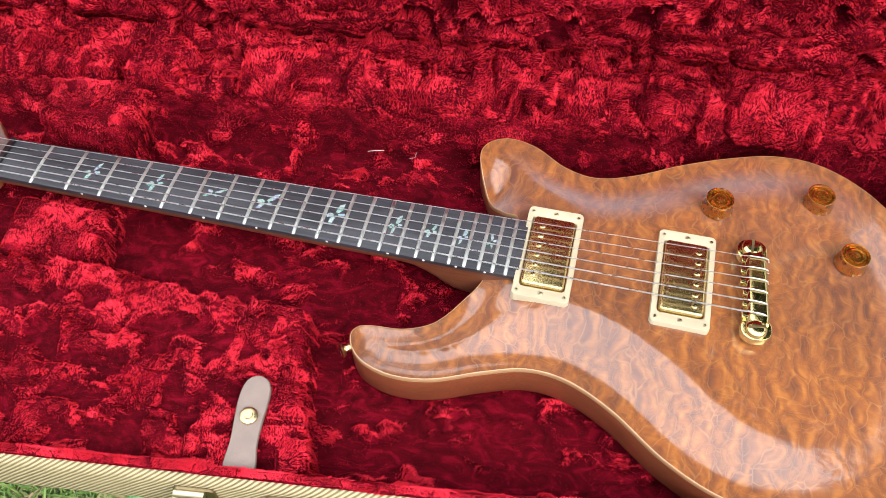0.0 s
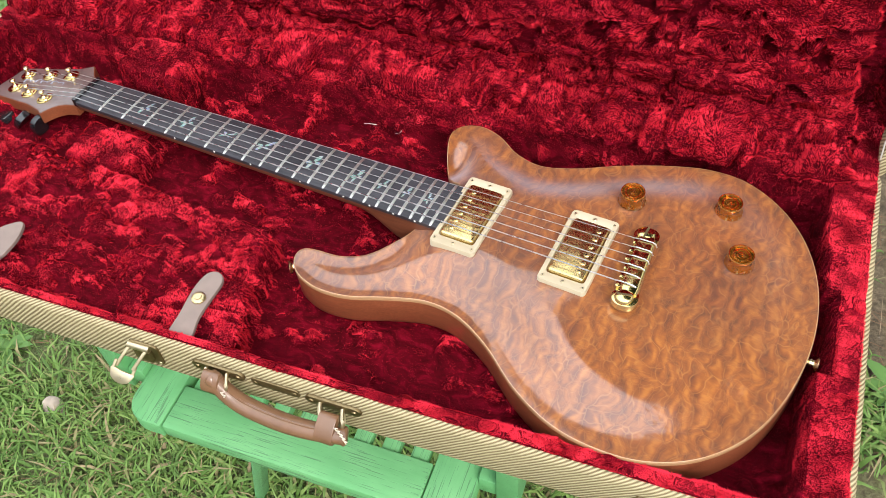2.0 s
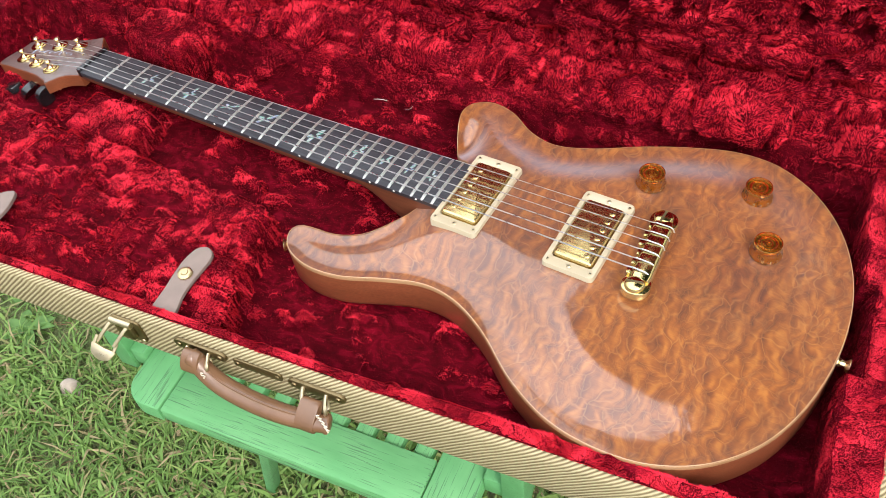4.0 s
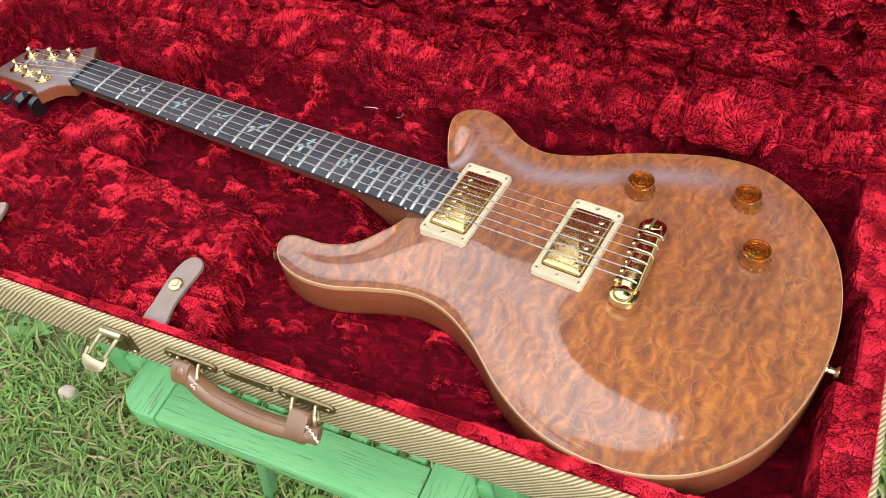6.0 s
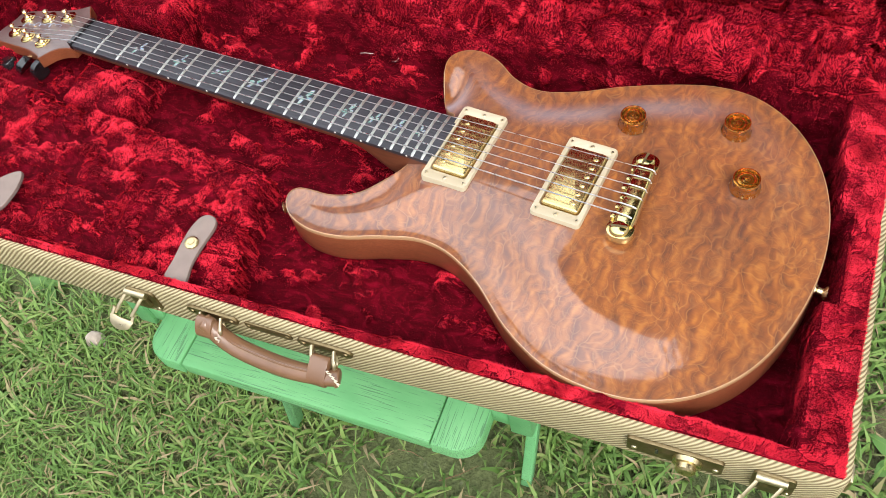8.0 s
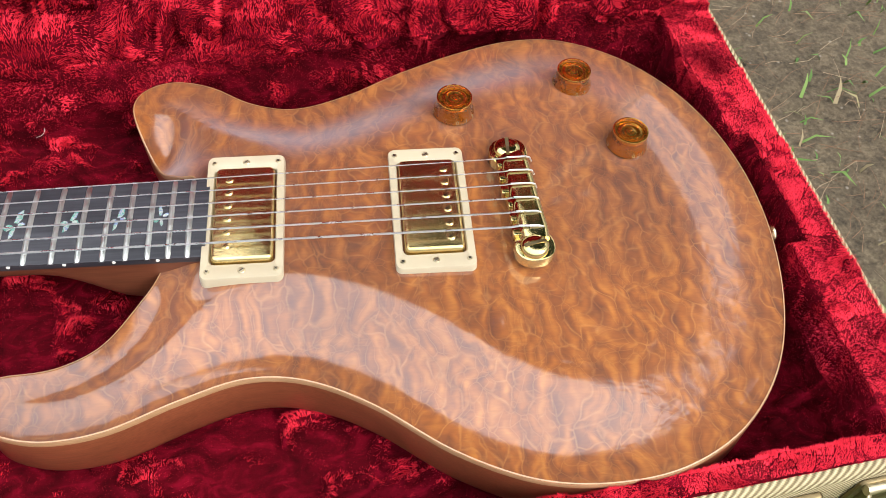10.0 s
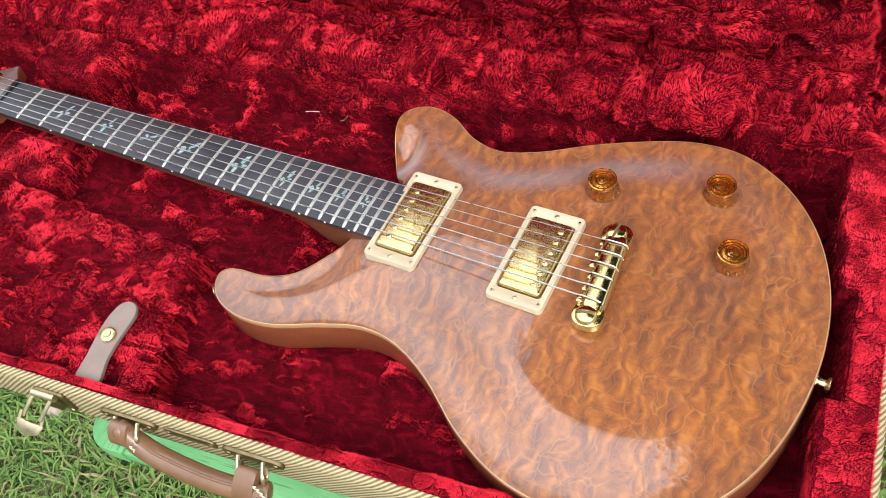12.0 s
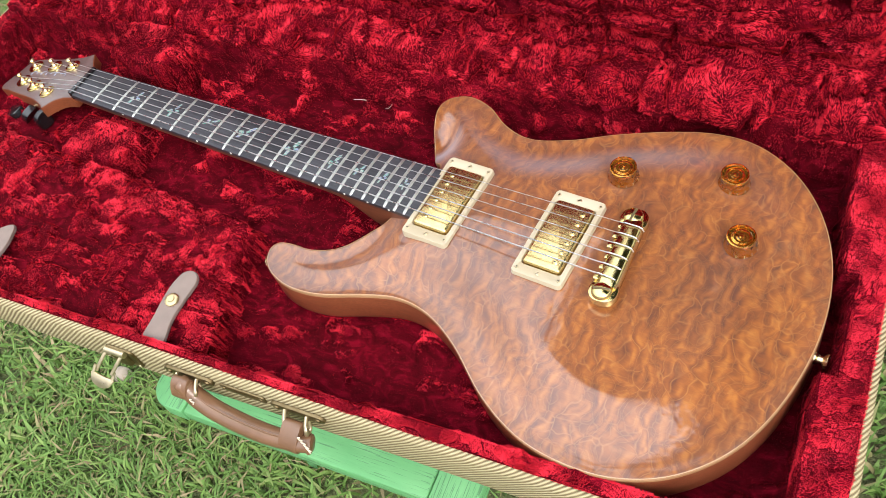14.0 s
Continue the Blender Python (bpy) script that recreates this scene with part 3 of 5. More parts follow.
def lid_surface(u, v):
    """The lid's lining: a recessed back pad with raised padded walls."""
    x0, x1, y0, y1 = X0 + 0.009, X1 - 0.0085, 0.014, 0.389
    d = np.minimum.reduce([u - x0, x1 - u, v - y0, y1 - v])
    wall = 1 - smooth01((d - 0.001) / 0.014)
    pad = smooth01((np.minimum.reduce([u - x0 - 0.052, x1 - 0.052 - u, y1 - 0.040 - v])) / 0.006) * smooth01((v - 0.0405) / 0.005)
    depth = -0.050 + 0.043 * wall + 0.030 * pad
    gutter = smooth01((0.042 - v) / 0.008)
    depth = depth * (1 - gutter) - 0.028 * gutter
    low = smooth01((0.016 - v) / 0.014)
    depth = depth * (1 - low) + 0.012 * low
    m = np.array(HINGE)
    return np.stack([u, v, depth], 1) @ m[:3, :3].T + m[:3, 3]


p, q = sheet(lid_surface, np.linspace(X0 + 0.0090, X1 - 0.0085, 450), np.linspace(-0.012, 0.389, 250))
U, V = (a.ravel() for a in np.meshgrid(np.linspace(X0 + 0.0090, X1 - 0.0085, 450), np.linspace(-0.012, 0.389, 250), indexing="ij"))
ends = np.minimum.reduce([U - X0 - 0.009, X1 - 0.0085 - U, 0.389 - V])
p, dent = crush(p, q, 0.0125, 13, 36.0, (0.10 + 0.90 * smooth01(ends / 0.035)) * (1 - 0.6 * np.exp(-((V - 0.043) / 0.007) ** 2)), 0.60, 0.22, 0.045)
# the recess round the pad is opened too, its shade coloured by the backing
dent = np.maximum(dent, smooth01((ends - 0.012) / 0.006) * smooth01((0.050 - ends) / 0.006)) * smooth01((V - 0.036) / 0.012)
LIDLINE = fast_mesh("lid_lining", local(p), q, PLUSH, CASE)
tagged(LIDLINE, "deep red crushed plush lid lining")
pile("plush_nap", local(p), q, 760000, LIDLINE, 33, dent)


def mound(x0, x1, y0, y1, top, edge, base=FLOOR + 0.002, dip=None):
    def f(u, v):
        d = np.minimum.reduce([u - x0, x1 - u, v - y0, y1 - v])
        h = np.sqrt(np.clip(1 - (1 - np.clip(d / edge, 0, 1)) ** 2, 0, 1))
        t = top(u, v) if callable(top) else top
        z = base + (t - base) * h
        if dip is not None:
            z = z - dip(u, v)
        return np.stack([u, v, np.maximum(z, base)], 1)
    return f


# neck cradle
def notch_dip(u, v):
    c = v - (0.004 - 0.129 * u)
    return 0.044 * (1 - smooth01((np.abs(c) - 0.024) / 0.014))


p, q = sheet(mound(0.022, 0.104, -0.090, 0.088, lambda u, v: RIM - 0.017 + 0.028 * smooth01(v / 0.04), 0.007, dip=notch_dip), np.linspace(0.022, 0.104, 56), np.linspace(-0.090, 0.088, 110))
p, dent = crush(p, q, 0.0026, 23, 38.0, None, 1.0, 0.08)
CRADLE = fast_mesh("neck_cradle", local(p), q, PLUSH, CASE)
tagged(CRADLE, "red plush block with a notch for the neck")
pile("plush_nap", local(p), q, 90000, CRADLE, 41, dent, 0.0028, 0.00054)

# storage compartment with a plush lid
def box_surface(a, b):
    """A flat padded lid, a little skewed, with soft edges."""
    far = -0.084 - 0.125 * (-0.176 + 0.480 * a)
    y = -0.2615 + (far + 0.2615) * b
    x = -0.176 + (0.468 + 0.20 * np.clip(-0.129 - y, -0.1, 1)) * a
    d = np.minimum.reduce([(1 - a) * 0.47, (1 - b) * 0.15, a * 0.47 + 0.006, b * 0.15 + 0.004])
    h = np.clip(1 - (1 - np.clip(d / 0.007, 0, 1)) ** 2, 0, 1) ** 0.5
    return np.stack([x, y, FLOOR + 0.004 + (RIM - 0.0170 + 0.002 * np.sin(x * 9) - FLOOR - 0.004) * h], 1)


p, q = sheet(box_surface, np.linspace(0, 1, 280), np.linspace(0, 1, 100))
A, B = (g.ravel() for g in np.meshgrid(np.linspace(0, 1, 280), np.linspace(0, 1, 100), indexing="ij"))
p, dent = crush(p, q, 0.0048, 29, 42.0, None, 0.8, 0.48, 0.12)
dent = dent * smooth01((np.minimum.reduce([1 - A, (1 - B) * 0.33]) - 0.03) / 0.03)
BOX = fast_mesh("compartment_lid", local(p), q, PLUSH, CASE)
tagged(BOX, "closed red plush accessory compartment with leather pull tabs")
pile("plush_nap", local(p), q, 250000, BOX, 47, dent, 0.0028, 0.00058)


def leather_tab(x, y, turn, shape, rivet_at, drop=0.010):
    """A leather pull tab, gently bent, with a snap rivet."""
    m = Matrix.Translation((x, y, RIM - drop)) @ Matrix.Rotation(turn, 4, "Z")
    out = spline(shape, 6)
    bm = prism([tuple(o) for o in out], 0.0, 0.0024, 0.0005, 1)
    for v in bm.verts:
        v.co.z += 0.020 * math.sin(min(1, max(0, v.co.y / 0.07)) * 2.4) * 0.35
    bmesh.ops.transform(bm, matrix=m, verts=bm.verts)
    tab = cased("leather_tab", bm, TAUPE, None, "taupe leather pull tab")
    bm = prism([(0.00002 + o[0] * 1.015, o[1] * 1.008) for o in out], -0.0012, -0.0001)
    for v in bm.verts:
        v.co.z += 0.020 * math.sin(min(1, max(0, v.co.y / 0.07)) * 2.4) * 0.35
    bmesh.ops.transform(bm, matrix=m, verts=bm.verts)
    cased("suede_backing", bm, SUEDE, tab)
    bm = lathe([(0, 0.0042), (0.0030, 0.0042), (0.0034, 0.0034), (0.0052, 0.0034), (0.0066, 0.0026), (0.0068, 0.0012), (0.0060, 0)], 24)
    bmesh.ops.transform(bm, matrix=m @ Matrix.Translation((rivet_at[0], rivet_at[1], 0.0085)), verts=bm.verts)
    cased("snap_rivet", bm, BUTTON, tab, "pale brass snap")


TAB = [(-0.0105, 0.006), (-0.0098, 0.030), (-0.0112, 0.062), (-0.0085, 0.076), (0.0, 0.081), (0.0085, 0.076), (0.0112, 0.062), (0.0098, 0.030), (0.0105, 0.006)]
TAB2 = [(-0.010, -0.004), (-0.0095, 0.014), (-0.017, 0.028), (-0.015, 0.044), (0.001, 0.063), (0.013, 0.046), (0.014, 0.026), (0.0095, 0.014), (0.011, -0.004)]
leather_tab(0.2710, -0.266, radians(0), TAB, (0, 0.047), 0.0112)
leather_tab(0.046, -0.255, radians(-8), TAB2, (0, 0.012), 0.006)


def face(x, z):
    return Matrix.Translation((x, Y0 - 0.0006, z)) @ Matrix.Rotation(radians(90), 4, "X")


def fixture(name, bm, material, m, parent=None, label=""):
    bmesh.ops.transform(bm, matrix=m, verts=bm.verts)
    return cased(name, bm, material, parent, label)


def draw_latch(x):
    """An open draw latch: plate, barrel and a loop that hangs outwards."""
    m = face(x, RIM - 0.022)
    body = fixture("latch", prism(rounded(-0.013, 0.017, -0.016, 0.014, 0.004), 0, 0.0022, 0.0006), BRASS, m, None, "antique brass draw latch, open")
    fixture("latch_barrel", tube([(-0.011, 0.011, 0.004), (0.011, 0.011, 0.004)], 0.0034, 12), PALEBRASS, m, body)
    fixture("latch_cam", prism(rounded(-0.008, 0.010, -0.010, 0.009, 0.003), 0.002, 0.0065, 0.0018), BRASS, m, body)
    for dx in (-0.0088, 0.0088):
        arm = tube([(dx, 0.011, 0.005), (dx - 0.002, 0.009, 0.009), (dx - 0.010, -0.003, 0.021)], 0.0017, 8, flat=0.6)
        fixture("latch_arm", arm, PALEBRASS, m, body)
    q = m @ Matrix.Translation((-0.010, -0.0025, 0.0205)) @ Matrix.Rotation(radians(-20), 4, "Z") @ Matrix.Rotation(radians(-46), 4, "X")
    fixture("latch_tongue", prism(spline([(-0.0106, -0.004), (-0.0106, -0.008), (-0.0080, -0.0135), (0, -0.0165), (0.0080, -0.0135), (0.0106, -0.008), (0.0106, -0.004), (0, -0.0045)], 4), -0.0008, 0.0008, 0.0004), PALEBRASS, q, body)
    for dx in (-0.0095, 0.0095):
        fixture("latch_side", tube([(dx, 0.0035, 0), (dx, -0.0060, 0)], 0.0015, 8, flat=0.6), PALEBRASS, q, body)
    for dx in (-0.0095, 0.0135):
        fixture("rivet", lathe([(0, 0.0012), (0.0016, 0.0008), (0.002, 0)], 10), PALEBRASS, m @ Matrix.Translation((dx, -0.0125, 0.0022)), body)


draw_latch(0.240)
draw_latch(0.792)


def handle_plate(x):
    m = face(x, RIM - 0.0145)
    pl = fixture("handle_plate", prism(rounded(-0.026, 0.026, -0.006, 0.006, 0.0058), 0, 0.0028, 0.0008), BRASS, m, None, "antique brass handle plate")
    for dx in (-0.020, 0.020):
        fixture("rivet", lathe([(0, 0.0014), (0.0022, 0.001), (0.0028, 0)], 12), BRASS, m @ Matrix.Translation((dx, 0, 0.0028)), pl)
    for dx in (-0.0115, 0.0095):
        w = [(dx, 0.001, 0.0030), (dx + 0.002, 0.000, 0.009), (dx + 0.004, -0.002, 0.0135), (dx + 0.004, -0.006, 0.0150), (dx + 0.003, -0.010, 0.0125), (dx + 0.002, -0.010, 0.008), (dx, -0.004, 0.004)]
        fixture("wire_loop", tube(spline(w, 3, False), 0.0018, 8), PALEBRASS, m, pl)


handle_plate(0.319)
handle_plate(0.430)
m = face(0.3745, RIM - 0.0155)
pl = fixture("name_plate", prism(rounded(-0.023, 0.023, -0.0055, 0.0055, 0.003), 0, 0.0016, 0.0005), BRASS, m, None, "blank antique brass plate")
for dx in (-0.019, 0.019):
    fixture("rivet", lathe([(0, 0.001), (0.0018, 0.0007), (0.0022, 0)], 12), BRASS, m @ Matrix.Translation((dx, 0, 0.0016)), pl)

# the handle hangs forward from its loops
arc = spline([(0.315, -0.284, 0.680), (0.322, -0.285, 0.674), (0.331, -0.288, 0.665), (0.348, -0.291, 0.657), (0.378, -0.294, 0.655), (0.408, -0.296, 0.659), (0.435, -0.295, 0.663), (0.449, -0.292, 0.662)], 6, False)
rad = [0.0074 + 0.0017 * math.sin(math.pi * i / (len(arc) - 1)) for i in range(len(arc))]
rad[0], rad[1], rad[-3], rad[-2], rad[-1] = 0.0054, 0.0068, 0.0090, 0.0084, 0.0058
HANDLE = cased("handle", tube(arc, rad, 16, flat=0.8), LEATHER, None, "worn brown leather carrying handle")
cased("seam", tube([(p[0], p[1] - 0.0005, p[2] + r * 0.80) for p, r in zip(arc[9:-9], rad[9:-9])], 0.0011, 6), LEATHER, HANDLE)
# leather tabs fold over the loops at both ends
def end_tab(x0, x1, side_view):
    """A tab of one width: its side view, outwards and up, drawn along the case."""
    bm = prism(spline(side_view, 3), x0, x1, 0.0016)
    bmesh.ops.transform(bm, matrix=Matrix(((0, 0, 1, 0), (-1, 0, 0, 0), (0, 1, 0, 0), (0, 0, 0, 1))), verts=bm.verts)
    bmesh.ops.recalc_face_normals(bm, faces=bm.faces)
    cased("end_tab", bm, LEATHER, HANDLE)


end_tab(0.3105, 0.3265, [(0.2785, 0.6760), (0.2795, 0.6815), (0.2835, 0.6835), (0.2880, 0.6815), (0.2925, 0.6760), (0.2945, 0.6700), (0.2925, 0.6650), (0.2860, 0.6660), (0.2800, 0.6700)])
end_tab(0.4220, 0.4390, [(0.2805, 0.6690), (0.2815, 0.6745), (0.2860, 0.6765), (0.2910, 0.6750), (0.2980, 0.6705), (0.3035, 0.6640), (0.3020, 0.6565), (0.2940, 0.6540), (0.2860, 0.6590)])
for xe, n in ((0.333, 6), (0.441, 15)):
    st = [(xe + 0.0008 * k + 0.0020 * math.cos(k * 2.1), -0.2945 - 0.0004 * k, 0.6770 - 0.0008 * k + 0.0012 * math.sin(k * 2.6)) for k in range(n)]
    cased("stitching", tube(spline(st, 3, False), 0.0006, 6), THREAD, HANDLE)

m = face(0.723, RIM - 0.024)
LOCK = fixture("lock_plate", prism(rounded(-0.036, 0.036, -0.0115, 0.0115, 0.003), 0, 0.003, 0.0008), BRASS, m, None, "antique brass lock plate with keyhole and button")
fixture("lock_button", lathe([(0, 0.0095), (0.006, 0.0095), (0.0078, 0.008), (0.008, 0.004), (0.0105, 0.0035), (0.0115, 0)], 28), BUTTON, m @ Matrix.Translation((0.010, -0.001, 0.003)), LOCK)
fixture("keyhole", prism(rounded(-0.0012, 0.0012, -0.004, 0.004, 0.001), 0, 0.0006), BLACK, m @ Matrix.Translation((-0.013, 0.001, 0.003)), LOCK)
for dx, dy in ((-0.030, -0.004), (0.031, -0.004)):
    fixture("rivet", lathe([(0, 0.0012), (0.002, 0.0009), (0.0026, 0)], 12), PALEBRASS, m @ Matrix.Translation((dx, dy, 0.003)), LOCK)

# a bent metal clip at the front corner
cased("corner_clip", boxes(X1 - 0.0006, X1 + 0.0012, Y0 + 0.008, Y0 + 0.022, RIM - 0.026, RIM - 0.004, 0.0005), PALEBRASS, None, "small bright metal corner clip")

# hinge knuckles behind the rim
for x in (0.06, 0.33, 0.60, 0.80):
    cased("hinge", tube([(x - 0.018, Y1 + 0.004, RIM + 0.002), (x + 0.018, Y1 + 0.004, RIM + 0.002)], 0.0028, 10), BRASS)


# ---------------------------------------------------------------- the guitar
GTR = thing("electric_guitar", GUITAR, "amber quilted-maple electric guitar with gold hardware, lying in its case", "guitar")


def gpart(name, bm, material, parent=None, label="", smooth=True):
    return part(name, bm, material, parent or GTR, label, smooth)


LOWER = [(0.440, -0.024), (0.428, -0.047), (0.411, -0.072), (0.389, -0.084), (0.365, -0.0868), (0.353, -0.090), (0.3485, -0.098), (0.353, -0.110), (0.366, -0.1205), (0.390, -0.126), (0.420, -0.122), (0.455, -0.1075), (0.488, -0.0972), (0.520, -0.100), (0.555, -0.1165), (0.595, -0.145), (0.635, -0.163), (0.675, -0.1675), (0.715, -0.161), (0.752, -0.140), (0.781, -0.104), (0.798, -0.056)]
UPPER = [(0.804, 0.0), (0.797, 0.055), (0.777, 0.103), (0.745, 0.1405), (0.706, 0.1620), (0.668, 0.1645), (0.628, 0.153), (0.585, 0.134), (0.548, 0.1135), (0.514, 0.1022), (0.485, 0.108), (0.458, 0.1245), (0.434, 0.1305), (0.416, 0.124), (0.4085, 0.110), (0.413, 0.090), (0.426, 0.064), (0.443, 0.044), (0.456, 0.031)]
CONTROL = np.array(LOWER + UPPER)
OUT = spline(CONTROL, 7)[:-6]


def even(loop, step):
    """Points at even steps along a closed loop."""
    ring = np.vstack([loop, loop[:1]])
    s = np.r_[0, np.cumsum(np.linalg.norm(np.diff(ring, axis=0), axis=1))]
    t = np.linspace(0, s[-1], int(s[-1] / step), endpoint=False)
    return np.stack([np.interp(t, s, ring[:, 0]), np.interp(t, s, ring[:, 1])], 1)


OUT = even(OUT, 0.003)


def edge_z(x):
    return -0.016 - 0.029 * (x - 0.35)


def edge_distance(p):
    a, b = OUT, np.roll(OUT, -1, 0)
    ab = b - a
    t = ((p[:, None] - a) * ab).sum(2) / (ab ** 2).sum(1)
    c = a + np.clip(t, 0, 1)[..., None] * ab
    return np.linalg.norm(p[:, None] - c, axis=2).min(1)


def top_z(p):
    """The carved top: a low rim that swells to a broad arch, with a scooped treble cutaway."""
    d = edge_distance(p)
    swell = 0.0180 * smooth01((d - 0.010) / 0.052) - 0.0022 * (1 - np.exp(-d / 0.012))
    scoop = 0.0150 * np.exp(-((p[:, 0] - 0.428) / 0.017) ** 2 - ((p[:, 1] - 0.070) / 0.026) ** 2)
    z = edge_z(p[:, 0]) + swell * (1 - 0.50 * smooth01((p[:, 0] - 0.60) / 0.12)) - scoop
    # the top stays high round the neck joint
    joint = np.exp(-(np.abs(p[:, 0] - 0.475) / 0.032) ** 3 - (np.abs(p[:, 1]) / 0.062) ** 4)
    return z + joint * np.clip(-0.0060 - z, 0, None)


from mathutils.geometry import delaunay_2d_cdt

gx, gy = np.meshgrid(np.arange(0.345, 0.81, 0.004), np.arange(-0.17, 0.17, 0.004), indexing="ij")
inner = np.stack([gx.ravel() + 0.0013 * (np.arange(gx.size) % 2), gy.ravel()], 1)
inside = np.zeros(len(inner), bool)
a, b = OUT, np.roll(OUT, -1, 0)
for (ax, ay), (bx, by) in zip(a, b):
    cross = (ay > inner[:, 1]) != (by > inner[:, 1])
    inside ^= cross & (inner[:, 0] < (bx - ax) * (inner[:, 1] - ay) / (by - ay + 1e-12) + ax)
inner = inner[inside]
inner = inner[edge_distance(inner) > 0.0026]
allp = np.vstack([OUT, inner])
res = delaunay_2d_cdt([Vector(p) for p in allp], [(k, (k + 1) % len(OUT)) for k in range(len(OUT))], [], 1, 1e-6)
plan = np.array([tuple(v) for v in res[0]])
tris = np.array([f for f in res[2] if len(f) == 3])
u, v, w = plan[tris[:, 0]], plan[tris[:, 1]], plan[tris[:, 2]]
flip = ((v - u)[:, 0] * (w - u)[:, 1] - (v - u)[:, 1] * (w - u)[:, 0]) < 0
tris[flip] = tris[flip][:, ::-1]
TOP = fast_mesh("carved_top", np.column_stack([plan, top_z(plan)]), tris, QUILT, GTR)
tagged(TOP, "glossy amber quilted maple top")


def band(levels, close=False):
    """A wall round the body, from (inset, z offset) pairs."""
    bm = bmesh.new()
    nrm = np.roll(OUT, -1, 0) - np.roll(OUT, 1, 0)
    nrm = np.stack([-nrm[:, 1], nrm[:, 0]], 1)
    nrm /= np.linalg.norm(nrm, axis=1)[:, None]
    area = 0.5 * np.sum(OUT[:, 0] * np.roll(OUT[:, 1], -1) - np.roll(OUT[:, 0], -1) * OUT[:, 1])
    nrm *= 1 if area > 0 else -1
    scoop = top_z(OUT) - edge_z(OUT[:, 0])
    rings = []
    for inset, dz, follow in levels:
        pp = OUT + nrm * inset
        rings.append([bm.verts.new((x, y, edge_z(x) + dz + follow * s)) for (x, y), s in zip(pp, scoop)])
    n = len(OUT)
    for r, s in zip(rings, rings[1:]):
        for k in range(n):
            bm.faces.new((r[k], s[k], s[(k + 1) % n], r[(k + 1) % n]))
    if close:
        bm.faces.new(rings[-1][::-1])
    bmesh.ops.recalc_face_normals(bm, faces=bm.faces)
    return bm


gpart("binding", band([(0.0009, 0.0004, 1), (0.0003, 0.0002, 1), (-0.0002, -0.0008, 1), (-0.0002, -0.0040, 1), (0.0004, -0.0044, 1)]), BINDING, None, "natural pale maple edge binding")
gpart("body_back", band([(0.0003, -0.0042, 1), (0, -0.0054, 1), (0, -0.034, 0), (0.0015, -0.0385, 0), (0.005, -0.0415, 0), (0.010, -0.0425, 0)], True), MAHOGANY, None, "reddish mahogany body sides and back")


def width(x):
    return 0.0214 + 0.0069 * x / 0.4569


def fret_x(k):
    return 0.635 * (1 - 2 ** (-k / 12))


def loft(sections):
    bm = bmesh.new()
    rings = [[bm.verts.new(p) for p in sec] for sec in sections]
    n = len(rings[0])
    for a, b in zip(rings, rings[1:]):
        for k in range(n):
            bm.faces.new((a[k], a[(k + 1) % n], b[(k + 1) % n], b[k]))
    bm.faces.new(rings[0][::-1])
    bm.faces.new(rings[-1])
    bmesh.ops.recalc_face_normals(bm, faces=bm.faces)
    return bm


def neck_depth(x):
    return 0.0145 + 0.004 * x / 0.4 + 0.025 * float(smooth01(np.array((x - 0.372) / 0.052)))


secs = []
for x in np.linspace(-0.006, 0.470, 60):
    w, d = width(max(x, 0)) - 0.0004, neck_depth(x)
    pw = 0.85 - 0.45 * float(smooth01(np.array((x - 0.37) / 0.05)))
    ring = []
    for k in range(19):
        a = math.pi * k / 18
        c, s = math.cos(a), math.sin(a)
        ring.append((x, math.copysign(abs(c) ** pw, c) * w, -0.0058 - d * s ** pw))
    secs.append(ring)
gpart("neck", loft(secs), NECKWOOD, None, "reddish brown mahogany neck with a broad heel")
secs = []
for x in np.linspace(0.0, 0.4665, 40):
    w = width(x)
    r = 0.254
    ring = [(x, w * t, math.sqrt(r * r - (w * t) ** 2) - r) for t in np.linspace(-1, 1, 13)]
    ring += [(x, w, -0.0058), (x, -w, -0.0058)]
    secs.append(ring)
BOARD = gpart("fingerboard", loft(secs), EBONY, None, "dark ebony-like fingerboard")

for k in range(1, 23):
    x = fret_x(k)
    w = width(x) + 0.0001
    secs = []
    for t in np.linspace(-1, 1, 15):
        z = math.sqrt(0.254 ** 2 - (w * t) ** 2) - 0.254
        e = 1 - 0.75 * max(0, (abs(t) - 0.94) / 0.06)
        secs.append([(x + 0.0017 * math.cos(a), w * t, z - 0.0004 + 0.0015 * e * math.sin(a)) for a in (math.pi * j / 6 for j in range(7))])
    gpart("fret", loft(secs), NICKEL, BOARD)

